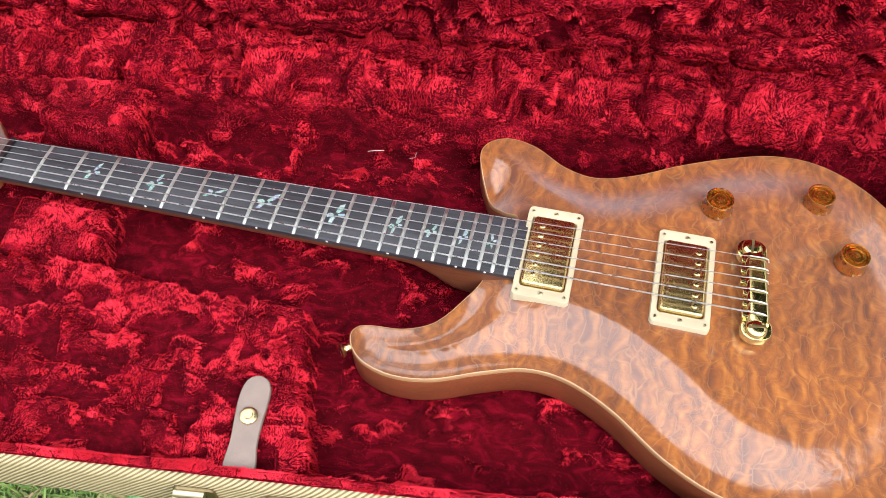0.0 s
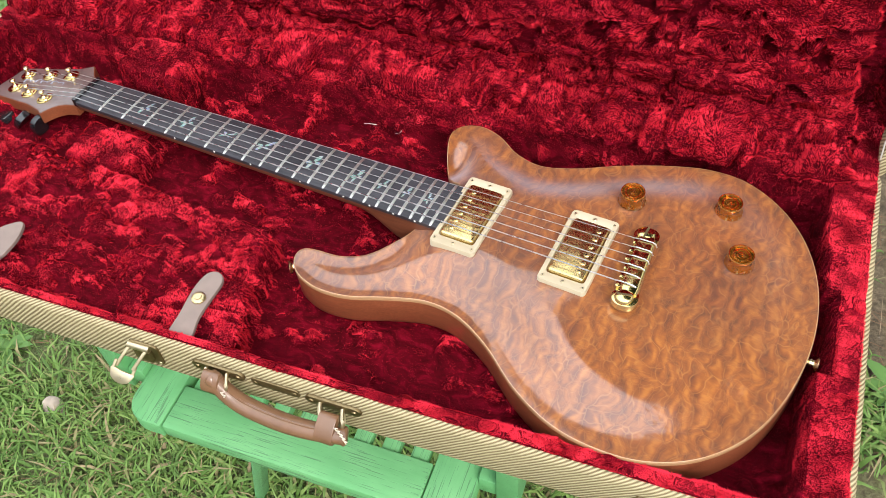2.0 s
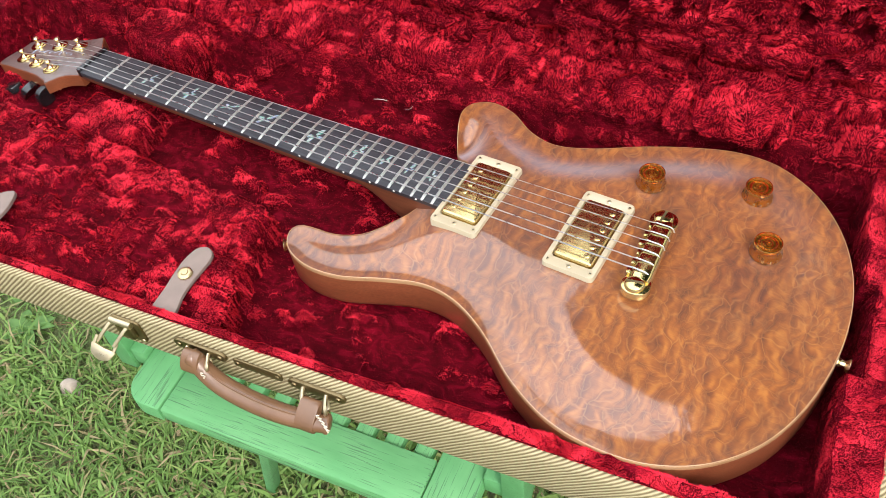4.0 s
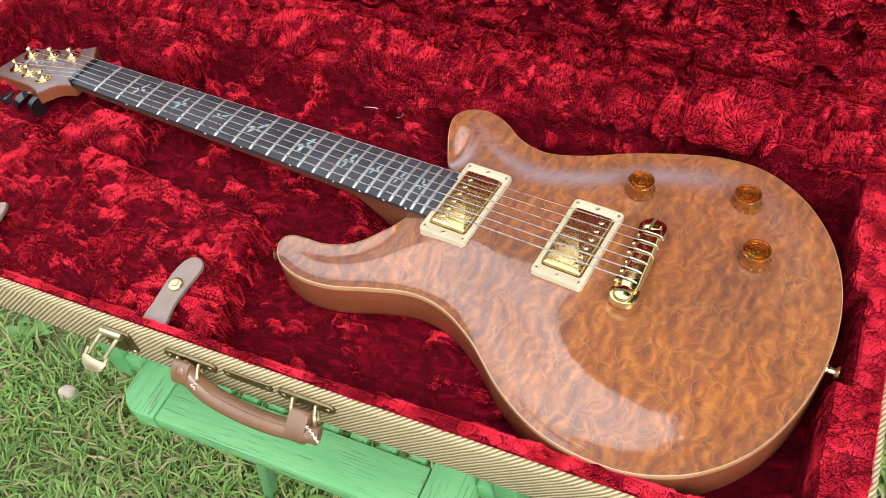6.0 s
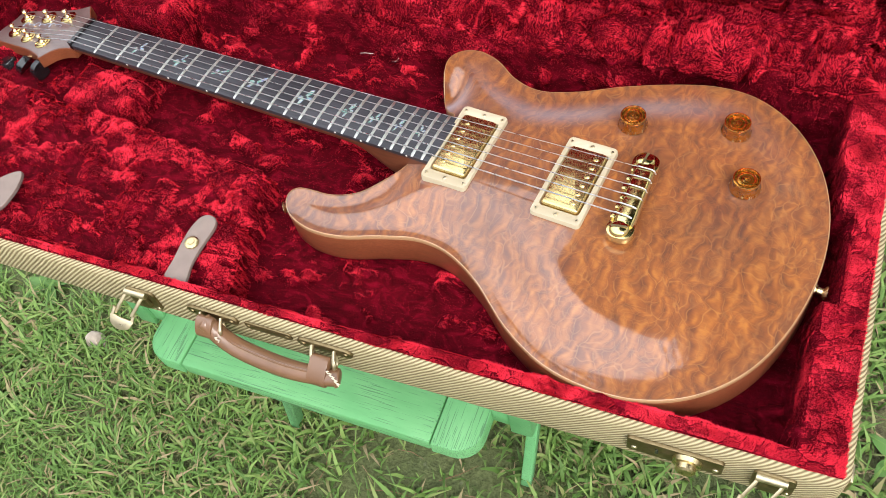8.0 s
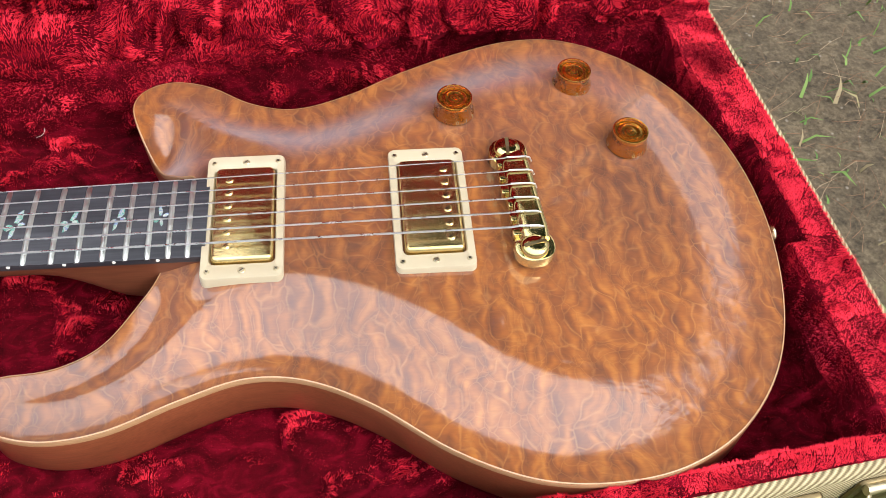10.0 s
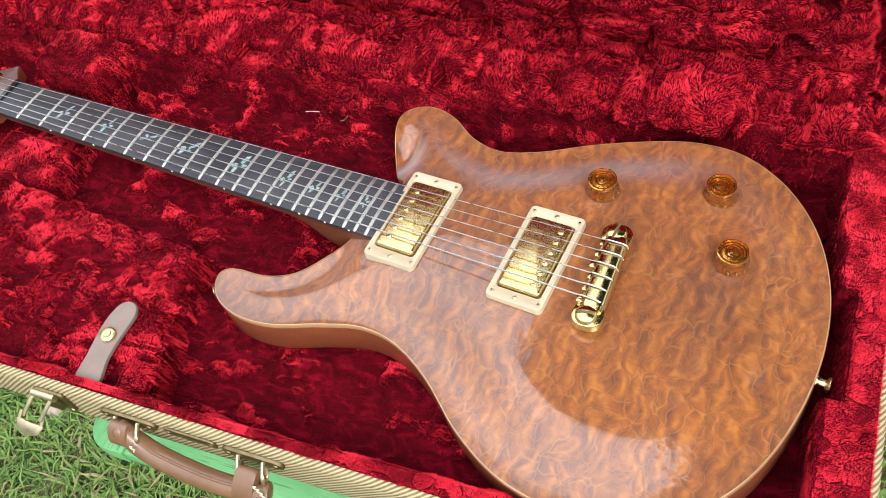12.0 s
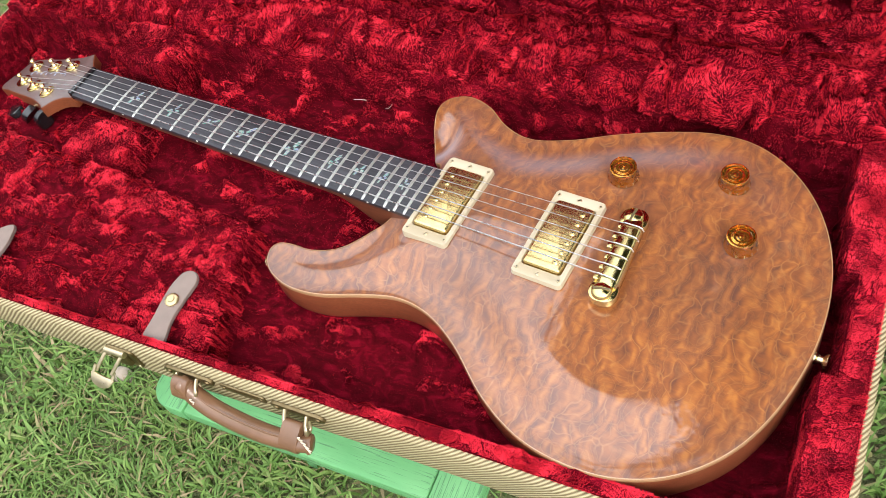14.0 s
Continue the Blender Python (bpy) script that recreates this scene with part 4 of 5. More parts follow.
# pearl inlays: plain leaf-shaped shards, a few to a marker
rng = random.Random(4)
SHARDS = {3: (0.024, 1.15), 5: (0.023, 1.3), 7: (0.019, 0.5), 9: (0.023, 0.85), 12: (0.027, 1.25), 15: (0.021, 1.35), 17: (0.017, 1.15), 19: (0.016, 1.3), 21: (0.017, 1.7)}
for k, (size, turn) in SHARDS.items():
    cx = (fret_x(k) + fret_x(k - 1)) / 2
    bm = bmesh.new()
    for a, ln, wd in ((turn, 0.85, 0.20), (turn + 2.2, 0.5, 0.20), (turn - 1.2, 0.42, 0.18), (turn + math.pi, 0.7, 0.17)):
        ln, wd = ln * size * (0.62 + 0.2 * rng.random()), wd * size * (0.7 + 0.5 * rng.random())
        g = 0.07 * size
        pts = [(g, -wd * 0.2), (ln * 0.45, -wd * 0.5), (ln * (0.9 + 0.1 * rng.random()), -wd * 0.1), (ln * 0.7, wd * 0.45), (g, wd * 0.3)]
        ca, sa = math.cos(a), math.sin(a)
        vs = []
        for px, py in pts:
            X, Y = cx + px * ca - py * sa, px * sa + py * ca
            vs.append(bm.verts.new((X, Y, math.sqrt(0.254 ** 2 - Y * Y) - 0.254 + 0.00025)))
        f = bm.faces.new(vs)
        bmesh.ops.recalc_face_normals(bm, faces=[f])
        f.normal_update()
        if f.normal.z < 0:
            f.normal_flip()
    gpart("pearl_inlay", bm, PEARL, BOARD, "iridescent abalone inlay", False)
    m = Matrix.Translation((cx, -width(cx) - 0.0001, -0.0028)) @ Matrix.Rotation(radians(90), 4, "X")
    gpart("side_dot", lathe([(0, 0.0003), (0.0010, 0.0003), (0.0011, 0)], 10, m=m), WHITE, BOARD)

gpart("nut", boxes(-0.0052, 0.0, -0.0214, 0.0214, -0.008, 0.0022, 0.0008), BLACK, None, "black nut")

# headstock, tilted back
HEAD = spline([(-0.004, 0.0212), (-0.018, 0.0275), (-0.033, 0.0415), (-0.0385, 0.0475), (-0.043, 0.0455), (-0.055, 0.0395), (-0.085, 0.0325), (-0.118, 0.0275), (-0.138, 0.0215), (-0.143, 0.004), (-0.149, -0.0260), (-0.130, -0.0292), (-0.100, -0.0318), (-0.070, -0.0345), (-0.047, -0.0405), (-0.041, -0.0440), (-0.0375, -0.0395), (-0.031, -0.0305), (-0.020, -0.0240), (-0.004, -0.0212)], 5, False)
HM = Matrix(((1, 0, 0, 0), (0, 1, 0, 0), (0.14, 0, 1, -0.0065), (0, 0, 0, 1)))
bm = prism([tuple(p) for p in HEAD], -0.0145, 0.0, 0.0008)
for v in bm.verts:
    v.co = HM @ v.co
HEADSTOCK = gpart("headstock", bm, MAHOGANY, None, "satin brown headstock with scalloped outline")
bm = prism([(-0.006 + (x + 0.006) * 0.985 - 0.0007, y * 0.975) for x, y in HEAD], 0.0, 0.0006, 0.0003)
for v in bm.verts:
    v.co = HM @ v.co
gpart("face_veneer", bm, HEADWOOD, HEADSTOCK)
bm = bmesh.new()
curl = [(-0.120 + 0.00125 * k + 0.0026 * math.sin(k * 0.9), 0.0020 + 0.00016 * k + 0.0036 * math.cos(k * 0.9) * (0.55 + 0.45 * math.sin(k * 0.37)), 0.0008) for k in range(54)]
tube([HM @ Vector(p) for p in spline(curl, 3, False)], 0.00038, 5, bm)
gpart("script_inlay", bm, SCRIPT, HEADSTOCK, "thin bluish flourish inlay")
POSTS = [(-0.055, 0.0235), (-0.086, 0.0185), (-0.120, 0.0130), (-0.117, -0.0115), (-0.088, -0.0160), (-0.056, -0.0205)]
for k, (x, y) in enumerate(POSTS):
    s = 1 if y > 0 else -1
    m = HM @ Matrix.Translation((x, y, 0.0006))
    tuner = gpart("tuner", lathe([(0, 0.003), (0.0052, 0.003), (0.0070, 0.0024), (0.0076, 0.0014), (0.0096, 0.0010), (0.0098, 0)], 24, m=m), MIRRORGOLD, HEADSTOCK, "gold tuning machine")
    post = [(0.0048, 0.002), (0.0036, 0.0034), (0.0027, 0.0048), (0.0020, 0.0064), (0.0020, 0.0082), (0.0031, 0.0094), (0.0036, 0.0106), (0.0028, 0.0118), (0, 0.0123)]
    gpart("post", lathe(post, 18, m=m), GOLD, tuner)
    yb = (0.036 if s > 0 else -0.0455) + (0.002 if k in (1, 4) else 0)
    sh = [HM @ Vector((x, y + s * 0.008, -0.018)), HM @ Vector((x, yb - s * 0.007, -0.018))]
    gpart("shaft", tube(sh, 0.0021, 10), GOLD, tuner)
    gpart("gear_housing", box(bmesh.new(), x - 0.008, x + 0.008, y - 0.010, y + 0.010, -0.024, -0.0145, 0.002, m=HM), GOLD, tuner)
    bm = prism(spline([(-0.0085, -0.006), (0.0, -0.0068), (0.0085, -0.006), (0.0098, 0.002), (0.006, 0.0085), (-0.006, 0.0085), (-0.0098, 0.002)], 4), -0.0038, 0.0038, 0.0016)
    rot = Matrix.Scale(1.02 if s > 0 else 1.15, 4) @ Matrix.Rotation(radians(0 if s > 0 else 180), 4, "Z") @ Matrix.Rotation(radians((12, 35, -20, 8, 50, 80)[k]), 4, "Y")
    bmesh.ops.transform(bm, matrix=HM @ Matrix.Translation((x + (0.006 if s < 0 else 0), yb, -0.017 if s < 0 else -0.024)) @ rot, verts=bm.verts)
    gpart("button", bm, BLACK, tuner, "black tuner button")
m = HM @ Matrix.Translation((-0.036, 0.0115, 0.0006))
gpart("string_guide", lathe([(0, 0.0012), (0.0012, 0.001), (0.0015, 0)], 10, m=m), GOLD, HEADSTOCK)

# strings
GAUGE = [0.00066, 0.00058, 0.00050, 0.00042, 0.00038, 0.00036]


def string_y(k, x):
    return (-1 + 2 * k / 5) * (0.0176 + (0.0258 - 0.0176) * x / 0.635)


for k in range(6):
    yb, yn = string_y(k, 0.637), string_y(k, -0.002)
    px, py = POSTS[(5, 4, 3, 2, 1, 0)[k]]
    post = HM @ Vector((px, py, 0.0080))
    pts = [post, Vector((-0.003, yn, 0.0026)), Vector((0.3, string_y(k, 0.3), 0.0038)), Vector((0.638, yb, 0.0050)), Vector((0.642, yb, 0.0056)), Vector((0.6535, yb * 1.01, 0.0052)), Vector((0.6562, yb * 1.012, 0.0040)), Vector((0.6575, yb * 1.012, 0.0005))]
    string = gpart("guitar_string", tube(pts, GAUGE[k], 6), STEEL, None, "steel string")
    wind = [p + Vector((0, 0, 0.0004)) for p in pts[4:]]
    gpart("string_winding", tube(wind, 0.00058, 8), STEEL, string, "twisted steel string end")


def screw(m, r, parent, slots=2, mat=None):
    bm = lathe([(0, 0.0007), (r * 0.75, 0.0006), (r, 0)], 16, m=m)
    ob = gpart("screw", bm, mat or PALEBRASS, parent)
    for j in range(slots):
        q = m @ Matrix.Rotation(radians(40 + 90 * j), 4, "Z")
        gpart("slot", box(bmesh.new(), -r * 0.62, r * 0.62, -r * 0.11, r * 0.11, 0.00055, 0.00082, m=q), BLACK, parent)
    return ob


def pickup(x, poles_at, tilt, lift):
    """A humbucker in a cream ring with a worn gold cover."""
    base = Matrix.Translation((x, 0, 0)) @ Matrix.Rotation(tilt, 4, "Y")
    zt = lift
    bm = bmesh.new()
    ro, ri = rounded(-0.0228, 0.0228, -0.0450, 0.0450, 0.0040, 5), rounded(-0.0180, 0.0180, -0.0346, 0.0346, 0.0030, 5)
    lv = []
    for loop, grow, z in ((ro, 1.012, -0.0145), (ro, 1.0, zt - 0.0012), (ro, 0.985, zt), (ri, 1.03, zt), (ri, 1.0, zt - 0.0008), (ri, 1.0, -0.0125)):
        lv.append([bm.verts.new((px * grow, py * grow, z)) for px, py in loop])
    for a, b in zip(lv, lv[1:]):
        for k in range(len(a)):
            bm.faces.new((a[k], a[(k + 1) % len(a)], b[(k + 1) % len(a)], b[k]))
    bmesh.ops.recalc_face_normals(bm, faces=bm.faces)
    bmesh.ops.transform(bm, matrix=base, verts=bm.verts)
    ringp = gpart("pickup_ring", bm, CREAM, None, "cream plastic pickup ring")
    bm = prism(rounded(-0.0170, 0.0170, -0.0338, 0.0338, 0.0032, 6), -0.012, zt + 0.0026, 0.0022, 4)
    bmesh.ops.transform(bm, matrix=base, verts=bm.verts)
    gpart("pickup_cover", bm, COVER, ringp, "worn gold pickup cover")
    for k in range(6):
        screw(base @ Matrix.Translation((poles_at, string_y(k, x), zt + 0.0026)), 0.0027, ringp, 1, COVER)
    for sx in (-0.0188, 0.0188):
        for sy in (-0.0395, 0.0395):
            screw(base @ Matrix.Translation((sx, sy, zt)), 0.0016, ringp)
    for sy in (-0.0395, 0.0395):
        screw(base @ Matrix.Translation((0, sy, zt)), 0.0021, ringp, 1)


pickup(0.4870, -0.0090, radians(0.7), -0.0012)
pickup(0.5945, 0.0095, radians(0.9), -0.0030)

# wrap-over bridge on two studs
BM = Matrix.Translation((0.6475, 0, -0.0035)) @ Matrix.Rotation(radians(4.5), 4, "Z")
secs = []
prof = [(-0.0084, -0.0035), (-0.0088, 0.0026), (-0.0058, 0.0072), (-0.0044, 0.0080), (0.0052, 0.0080), (0.0070, 0.0072), (0.0082, 0.0050), (0.0084, -0.0035), (0.0, -0.0045)]
for t in np.linspace(-1, 1, 25):
    e = 1 - 0.12 * max(0, (abs(t) - 0.80) / 0.20)
    secs.append([(px * e * 1.12 + 0.0010, 0.0330 * t, pz * e) for px, pz in prof])
bm = loft(secs)
bmesh.ops.transform(bm, matrix=BM, verts=bm.verts)
BRIDGE = gpart("bridge", bm, MIRRORGOLD, None, "polished gold wraparound bridge")
for s in (-1, 1):
    ear = rounded(-0.0115, 0.0118, -0.0105, 0.0112, 0.0098, 8)
    bm = prism([(x, y + s * 0.0358) for x, y in ear], -0.0035, 0.0035, 0.0012)
    bmesh.ops.transform(bm, matrix=BM, verts=bm.verts)
    gpart("bridge_ear", bm, MIRRORGOLD, BRIDGE)
    m = BM @ Matrix.Translation((-0.0005, s * 0.0372, 0.0035))
    gpart("stud", lathe([(0, 0.0046), (0.0045, 0.0043), (0.0072, 0.0034), (0.0080, 0.0022), (0.0082, 0.0)], 28, m=m), MIRRORGOLD, BRIDGE, "slotted gold stud")
    gpart("slot", box(bmesh.new(), -0.0064, 0.0064, -0.0010, 0.0010, 0.0022, 0.00472, m=m @ Matrix.Rotation(radians(8 if s < 0 else 82), 4, "Z")), BRASS, BRIDGE)
    gpart("stud_post", lathe([(0.0058, 0), (0.0058, -0.0120)], 20, m=m), MIRRORGOLD, BRIDGE)
for k in range(6):
    y = string_y(k, 0.637)
    gpart("saddle_step", box(bmesh.new(), -0.0108 + 0.0009 * (k % 3), -0.0062, y - 0.0030, y + 0.0030, 0.000, 0.0058, 0.0004, m=BM), MIRRORGOLD, BRIDGE)


def numeral(text, size, m, parent):
    cu = bpy.data.curves.new("numeral", "FONT")
    cu.body, cu.size, cu.align_x, cu.align_y = text, size, "CENTER", "CENTER"
    tmp = bpy.data.objects.new("numeral", cu)
    scene.collection.objects.link(tmp)
    me = bpy.data.meshes.new_from_object(tmp.evaluated_get(bpy.context.evaluated_depsgraph_get()))
    bpy.data.objects.remove(tmp)
    bpy.data.curves.remove(cu)
    me.transform(m)
    me.materials.append(INK)
    ob = new("numeral", me)
    ob.parent = parent
    return ob


def knob(x, y, zero):
    z = float(top_z(np.array([[x, y]]))[0]) + 0.0004
    m = Matrix.Translation((x, y, z)) @ Matrix.Rotation(radians(1.5), 4, "Y") @ Matrix.Scale(0.91, 4)
    shell = [(0.0144, -0.001), (0.0147, 0.0006), (0.0138, 0.0042), (0.0127, 0.0056), (0.0122, 0.0115), (0.0121, 0.0137), (0.0110, 0.0139), (0.0098, 0.0116), (0.0084, 0.0114), (0.0076, 0.0128), (0.0064, 0.0128), (0.0056, 0.0112), (0.0042, 0.0112), (0.0032, 0.0126), (0.0012, 0.0130), (0, 0.0130)]
    k = gpart("control_knob", lathe(shell + [(0, 0.0)], 48, m=m), AMBER, None, "translucent amber speed knob")
    core = [(0.0136, 0.0002), (0.0130, 0.0036), (0.0119, 0.0052), (0.0115, 0.0092), (0.0094, 0.0094), (0.0090, 0.0102), (0.0072, 0.0102), (0.0068, 0.0112), (0.0052, 0.0112), (0.0048, 0.0098), (0.0030, 0.0098), (0.0024, 0.0112), (0, 0.0114)]
    gpart("knob_core", lathe(core + [(0, 0.0006)], 40, m=m), KNOBGOLD, k)
    for r0, zr in ((0.0118, 0.0140), (0.0080, 0.0125), (0.0070, 0.0130), (0.0037, 0.0124), (0.0012, 0.0131)):
        gpart("ring", lathe([(r0 + 0.0007, zr - 0.0006), (r0 + 0.0005, zr), (r0 - 0.0004, zr + 0.0001), (r0 - 0.0007, zr - 0.0006)], 40, m=m), KNOBRING, k)
    for j in range(11):
        a = radians(zero + 27 * j)
        r = 0.01455
        q = m @ Matrix.Rotation(a, 4, "Z") @ Matrix.Translation((r, 0, 0.0024)) @ Matrix.Rotation(radians(90), 4, "Z") @ Matrix.Rotation(radians(75), 4, "X")
        numeral(str(j), 0.0041, q, k)


knob(0.616, 0.0800, 275)
knob(0.700, 0.1110, 275)
knob(0.726, 0.0535, 275)

# strap buttons at horn and tail
for pos, dirv in (((0.3490, -0.0995, -0.034), (-0.8, -0.6, 0.05)), ((0.8035, -0.0050, -0.047), (1, -0.03, 0))):
    m = Vector(dirv).to_track_quat("Z", "Y").to_matrix().to_4x4()
    m.translation = pos
    gpart("strap_button", lathe([(0.0052, -0.001), (0.0050, 0.0012), (0.0034, 0.0028), (0.0034, 0.0065), (0.0062, 0.0085), (0.0066, 0.0098), (0.0050, 0.0105), (0, 0.0108)], 24, m=m), GOLD, None, "gold strap button")


# ---------------------------------------------------------------- the chair
CHAIR = thing("folding_chair", Matrix.Translation((0.31, -0.02, 0)), "weathered green-painted slatted wooden folding armchair on the lawn", "chair")
CHI = Matrix.Translation((-0.31, 0.02, 0))


def wooden(name, bm, parent=None, label=""):
    bmesh.ops.transform(bm, matrix=CHI, verts=bm.verts)
    return part(name, bm, PAINT if "plank" in name else PAINTY, parent or CHAIR, label)


SEAT = 0.415
def rail(x0, x1, outer):
    r, n = 0.030, 7
    o = []
    y0, y1 = -0.249, 0.16
    if outer < 0:
        o = [(x1, y1), (x0, y1), (x0, y0 + r)] + [(x0 + r - r * math.cos(radians(90 * k / n)), y0 + r - r * math.sin(radians(90 * k / n))) for k in range(1, n + 1)] + [(x1, y0)]
    else:
        o = [(x1, y1), (x0, y1), (x0, y0)] + [(x1 - r + r * math.sin(radians(90 * k / n)), y0 + r - r * math.cos(radians(90 * k / n))) for k in range(0, n + 1)]
    return prism(o, SEAT - 0.024, SEAT, 0.003, 2)


wooden("side_rail", rail(0.096, 0.1490, -1))
wooden("side_rail", rail(0.4730, 0.5260, 1))
wooden("front_plank", boxes(0.1502, 0.4718, -0.248, -0.190, SEAT - 0.024, SEAT - 0.0005, 0.003))
wooden("rear_plank", boxes(0.1502, 0.4718, 0.110, 0.158, SEAT - 0.024, SEAT - 0.0005, 0.003))
for k in range(9):
    x = 0.168 + 0.0355 * k
    wooden("slat", boxes(x - 0.0105, x + 0.0105, -0.1895, 0.1095, SEAT - 0.022, SEAT - 0.007, 0.002))
for s, xi in ((-1, 0.096), (1, 0.526)):
    xo = xi + s * 0.021
    wooden("spacer", boxes(min(xi, xo), max(xi, xo), -0.196, -0.160, SEAT - 0.020, SEAT + 0.010, 0.002))
    px0, px1 = (xo, xo + s * 0.026) if s > 0 else (xo + s * 0.026, xo)
    wooden("arm_post", boxes(px0, px1, -0.200, -0.155, SEAT - 0.030, 0.6125, 0.003))
    wooden("rear_post", boxes(px0, px1, 0.060, 0.105, SEAT - 0.030, 0.6125, 0.003))
    wooden("armrest", boxes(px0 - 0.012, px1 + 0.012, -0.215, 0.130, 0.612, 0.6348, 0.004))
    xa, xb = (0.135, 0.236) if s < 0 else (0.522, 0.545)
    for ya, yb in (((-0.186, -0.158) if s < 0 else (-0.050, -0.136)), (0.090, 0.130)):
        bm = bmesh.new()
        box(bm, -0.008, 0.008, -0.010, 0.010, 0, 1, 0.002)
        for v in bm.verts:
            t = v.co.z
            v.co = Vector((xa + (xb - xa) * t + v.co.x, v.co.y + yb + (ya - yb) * t, -0.012 + t * (SEAT - 0.0125)))
        wooden("leg", bm)



# ---------------------------------------------------------------- small loose things
def lint(pts, r, label):
    ob = part("lint", tube(spline(pts, 4, False), r, 6, flat=0.5), LINT, None)
    tagged(ob, label, "lint", "bits of lint on the plush")


lint([(0.315, 0.0585, 0.6650), (0.322, 0.0590, 0.6664), (0.330, 0.0600, 0.6660)], 0.00045, "thin pale curl of lint on red plush")
lint([(0.354, 0.0540, 0.6650), (0.359, 0.0550, 0.6665), (0.360, 0.0600, 0.6670)], 0.00015, "thin pale curl of lint on red plush")
lint([(0.670, 0.1025, 0.7080), (0.674, 0.1030, 0.7088), (0.677, 0.1035, 0.7082)], 0.0006, "thin pale curl of lint on red plush")


def stone(x, y, r, seed):
    bm = bmesh.new()
    bmesh.ops.create_icosphere(bm, subdivisions=3, radius=r)
    for v in bm.verts:
        n = noise.noise(v.co * (0.9 / r) + Vector((seed, 0, 0)))
        v.co = Vector((v.co.x * 0.85, v.co.y * 0.75, v.co.z * 1.05)) * (1 + 0.22 * n)
        v.co += Vector((x, y, float(ground_height(np.array([x]), np.array([y]))[0]) + r * 0.42))
    tagged(part("stone", bm, STONE, None), "small pale weathered stone in the grass", "stone", "stones in the grass")


for k, (x, y, r) in enumerate(((-0.282, -0.133, 0.021), (-0.200, -0.219, 0.008), (-0.05, -0.33, 0.007), (1.30, 0.50, 0.006))):
    stone(x, y, r, k * 3.7)


def tree(x, y, height, crown_at, crown_size, leaves, seed):
    """A garden tree: tapered trunk, limbs and a ragged crown of leaf sprays with gaps."""
    rg = np.random.default_rng(seed)
    root = thing("tree", Matrix.Translation((x, y, 0)), "leafy green garden tree overhanging the lawn, mirrored in the lacquer", "tree", "trees round the lawn")
    trunk = [(0.0, 0.0, -0.05), (0.05, 0.02, 0.9), (-0.04, 0.05, 2.0), (0.06, -0.02, 3.2), (0.1, -0.1, height * 0.62)]
    part("trunk", tube(spline(trunk, 5, False), [0.21 - 0.0065 * i for i in range(21)], 12), BARK, root)
    c, e = np.array(crown_at) - np.array([x, y, 0.0]), np.array(crown_size)
    nodes = []
    for k in range(9):
        a, up = 2 * math.pi * k / 9 + rg.uniform(-0.3, 0.3), rg.uniform(-0.45, 0.65)
        tip = c + e * np.array([math.cos(a) * 0.72, math.sin(a) * 0.72, up])
        start = np.array([0.0, 0.0, height * rg.uniform(0.30, 0.58)])
        mid = start * 0.5 + tip * 0.5 + np.array([0, 0, 0.35]) + rg.normal(0, 0.15, 3)
        part("limb", tube(spline([tuple(start), tuple(mid), tuple(tip)], 5, False), [0.085 - 0.0068 * i for i in range(11)], 8), BARK, root)
        nodes += [tip, mid * 0.35 + tip * 0.65]
    u = rg.normal(0, 1, (60, 3))
    u /= np.linalg.norm(u, axis=1)[:, None]
    nodes = np.vstack([np.array(nodes), c + e * u * rg.uniform(0.45, 1.0, 60)[:, None]])
    pick = rg.integers(0, len(nodes), leaves)
    o = nodes[pick] + rg.normal(0, 1, (leaves, 3)) * (0.10 * e.mean() + 0.14 * rg.random(leaves))[:, None]
    d = rg.normal(0, 1, (leaves, 3)) - np.array([0, 0, 0.5])
    d /= np.linalg.norm(d, axis=1)[:, None]
    s = np.cross(d, rg.normal(0, 1, (leaves, 3)))
    s /= np.linalg.norm(s, axis=1)[:, None]
    ln = rg.uniform(0.12, 0.24, leaves)[:, None]
    bend = np.cross(s, d) * ln * 0.12
    vs = np.stack([o, o + d * ln * 0.5 + s * ln * 0.27 + bend, o + d * ln, o + d * ln * 0.5 - s * ln * 0.27 + bend], 1).reshape(-1, 3)
    tagged(fast_mesh("crown", vs, np.arange(leaves * 4).reshape(-1, 4), FOLIAGE, root, False), kind="stuff")


tree(3.3, 5.4, 8.5, (3.1, 3.5, 6.9), (3.7, 3.3, 2.4), 42000, 3)
tree(8.4, 1.2, 9.0, (7.6, 0.9, 8.0), (2.6, 3.4, 3.0), 4200, 8)


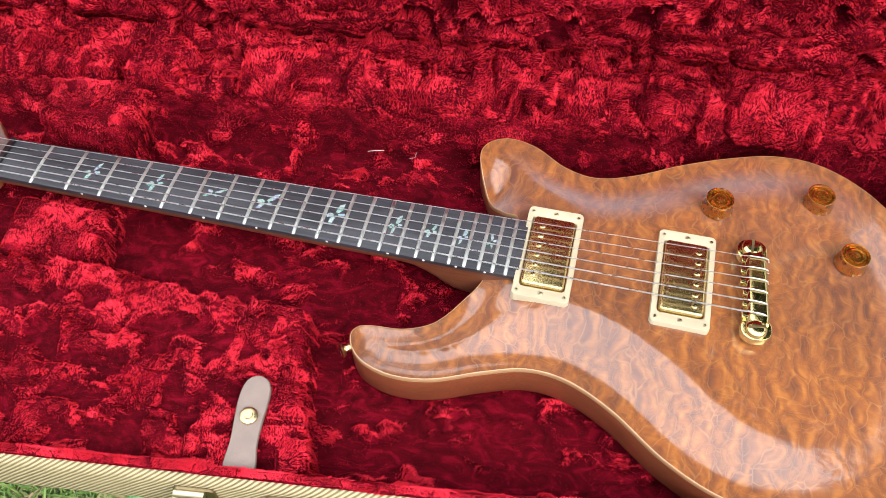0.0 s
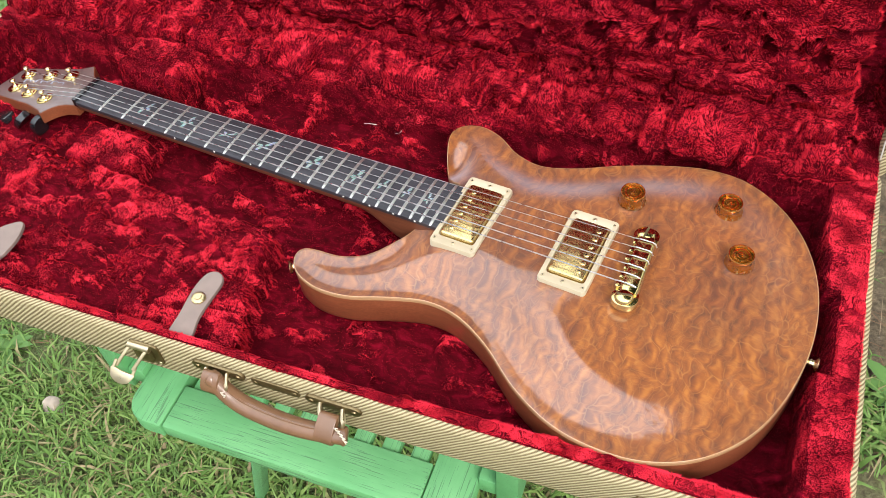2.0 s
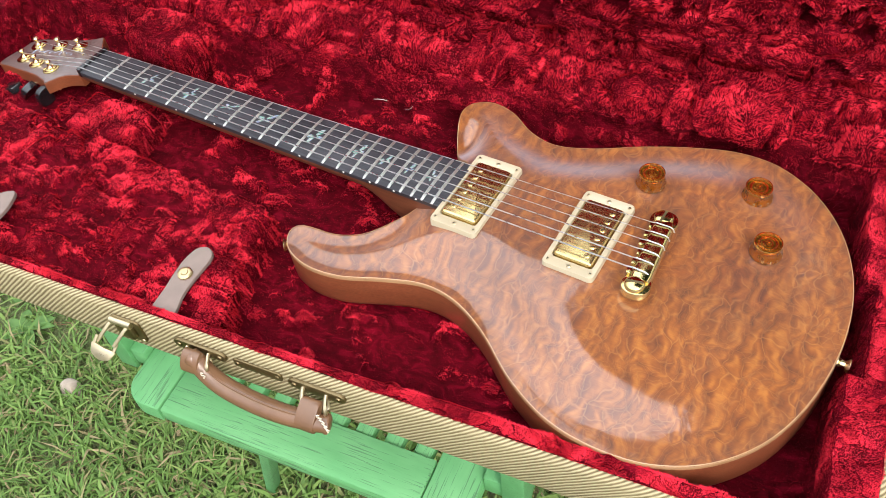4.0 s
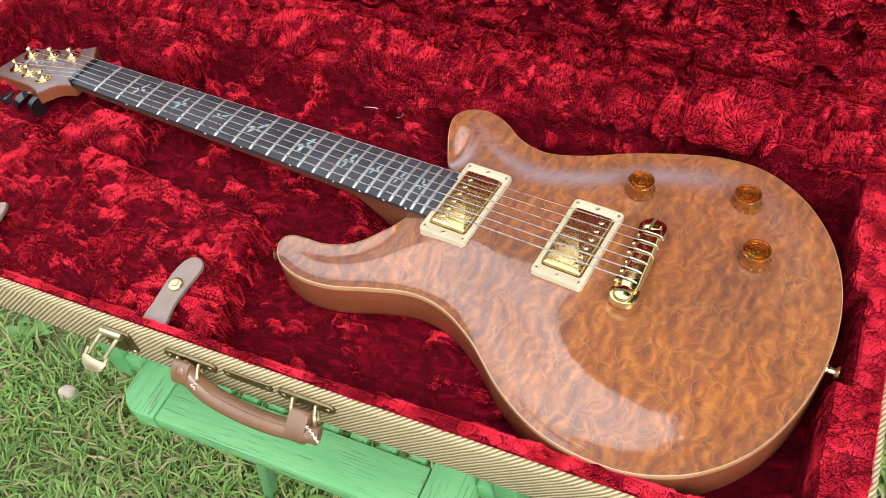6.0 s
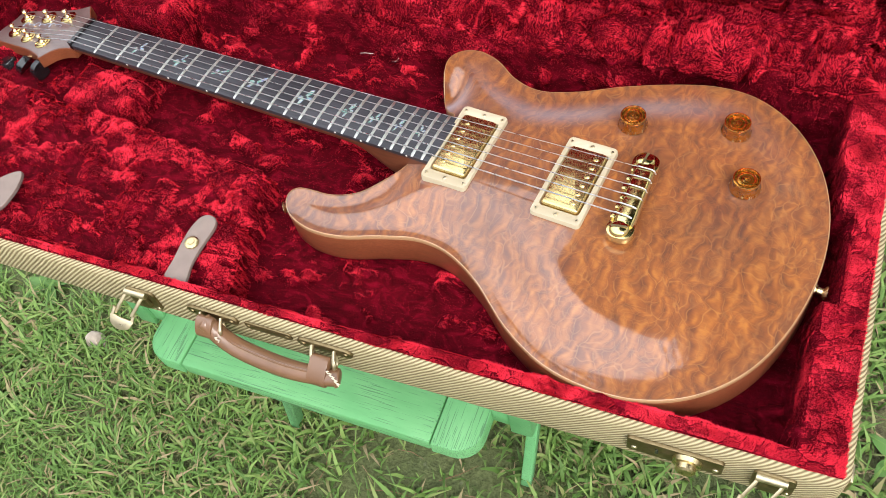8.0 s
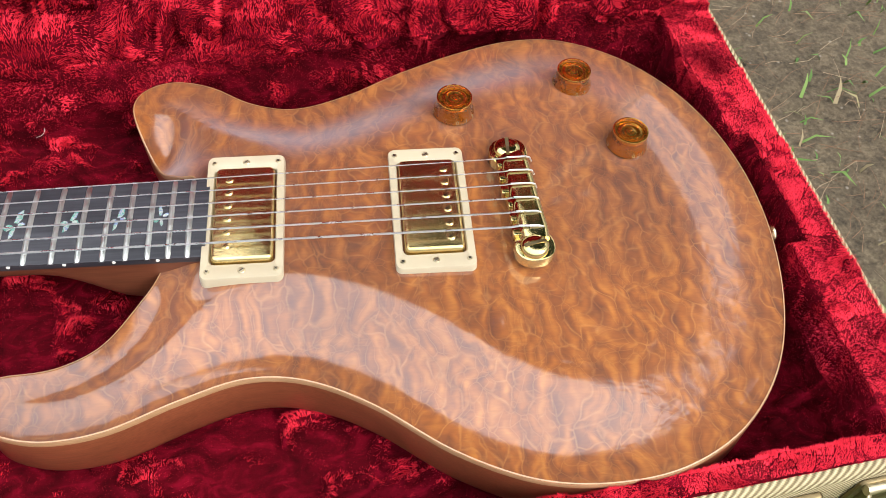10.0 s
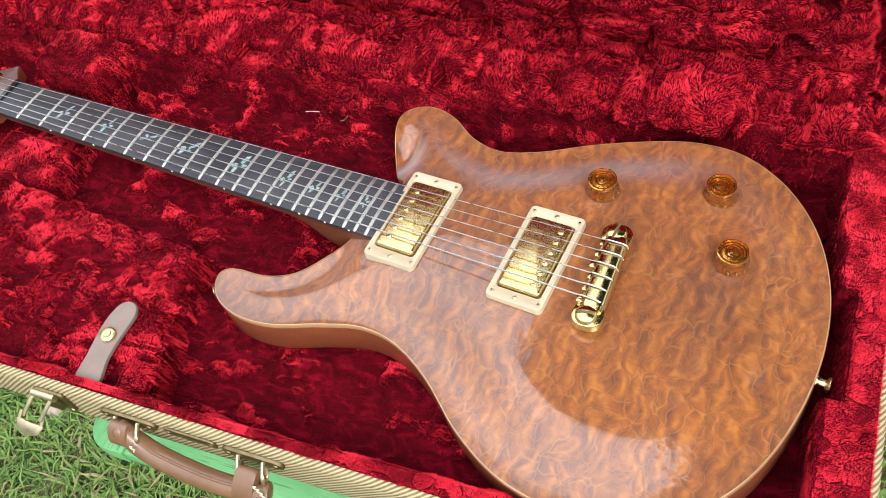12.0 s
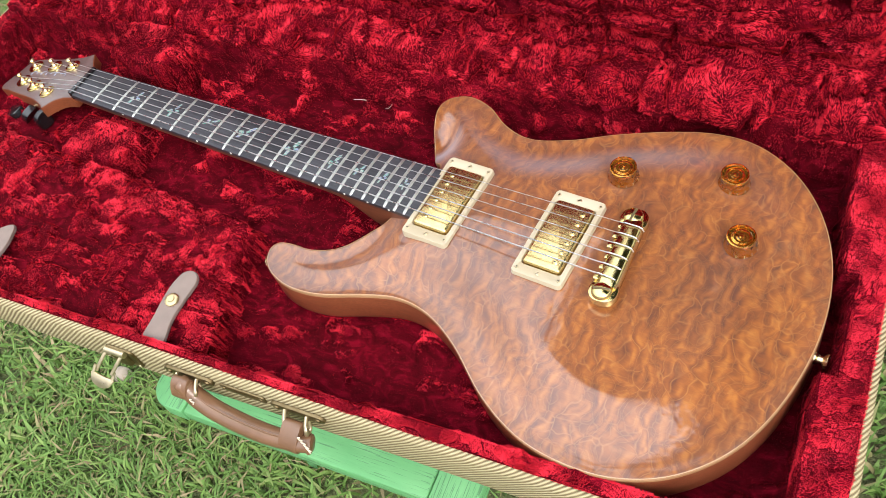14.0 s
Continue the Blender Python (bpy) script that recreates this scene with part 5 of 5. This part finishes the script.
def weed(x, y, size, leaves, seed):
    """A low broad-leaved plant: a rosette of curved leaves."""
    rg = random.Random(seed)
    z = float(ground_height(np.array([x]), np.array([y]))[0])
    root = thing("weed", Matrix.Translation((x, y, z)), "low broad-leaved green weed growing in the lawn", "weed", "weeds in the lawn")
    for k in range(leaves):
        a = 2 * math.pi * k / leaves + rg.uniform(-0.4, 0.4)
        ln, wd = size * rg.uniform(0.7, 1.15), size * rg.uniform(0.17, 0.26)
        bm = bmesh.new()
        rows = []
        for i in range(9):
            t = i / 8
            w = wd * math.sin(math.pi * min(1, 0.04 + t * 0.96)) ** 0.8
            h = ln * (0.55 * t - 0.38 * t * t) + 0.006
            rows.append([bm.verts.new((ln * t, s * w, h + abs(s) * w * 0.25)) for s in (-1, -0.5, 0, 0.5, 1)])
        for p0, p1 in zip(rows, rows[1:]):
            for j in range(4):
                bm.faces.new((p0[j], p0[j + 1], p1[j + 1], p1[j]))
        bmesh.ops.rotate(bm, verts=bm.verts, cent=(0, 0, 0), matrix=Matrix.Rotation(a, 3, "Z"))
        part("leaf", bm, WEED, root)


for k, (x, y, s, n) in enumerate(((-0.44, -0.06, 0.050, 6), (-0.52, 0.02, 0.06, 5), (-0.30, 0.10, 0.05, 4), (1.065, 0.330, 0.068, 8), (1.02, 0.05, 0.05, 5), (-1.10, 0.70, 0.10, 6), (-1.00, 0.60, 0.09, 6), (-1.05, 0.78, 0.10, 5), (-0.62, 0.30, 0.06, 5), (0.76, -0.30, 0.045, 4))):
    weed(x, y, s, n, k + 2)


def make_straw(count, seed=9):
    """Dry needles and stalks on the bare earth and among the blades."""
    rg = np.random.default_rng(seed)
    x, y = rg.uniform(-0.9, 1.7, count), rg.uniform(-0.6, 1.2, count)
    keep = rg.random(count) < 0.25 + 0.75 * bareness(x, y)
    x, y = x[keep], y[keep]
    n = len(x)
    a, ln = rg.normal(0.5, 0.7, n), rg.uniform(0.02, 0.085, n)
    o = np.stack([x, y, ground_height(x, y) + rg.uniform(0.003, 0.012, n)], 1)
    d = np.stack([np.cos(a), np.sin(a), rg.uniform(-0.06, 0.10, n)], 1) * ln[:, None]
    w = np.stack([-np.sin(a), np.cos(a), 0.3 * np.ones(n)], 1) * 0.0005
    bow = np.stack([-np.sin(a), np.cos(a), 0 * a], 1) * (ln * rg.uniform(-0.12, 0.12, n))[:, None]
    vs = np.stack([o - w, o + w, o + d * 0.5 + bow + w, o + d * 0.5 + bow - w, o + d + w * 0.4, o + d - w * 0.4], 1).reshape(-1, 3)
    i = np.arange(n)[:, None] * 6
    tagged(fast_mesh("straw", vs, np.concatenate([i + [0, 1, 2, 3], i + [3, 2, 4, 5]]), STRAW, None, False), "dry brown needles and straw scattered on soil and grass", "straw", kind="stuff")


make_ground()
make_straw(4200)
make_grass(150000)
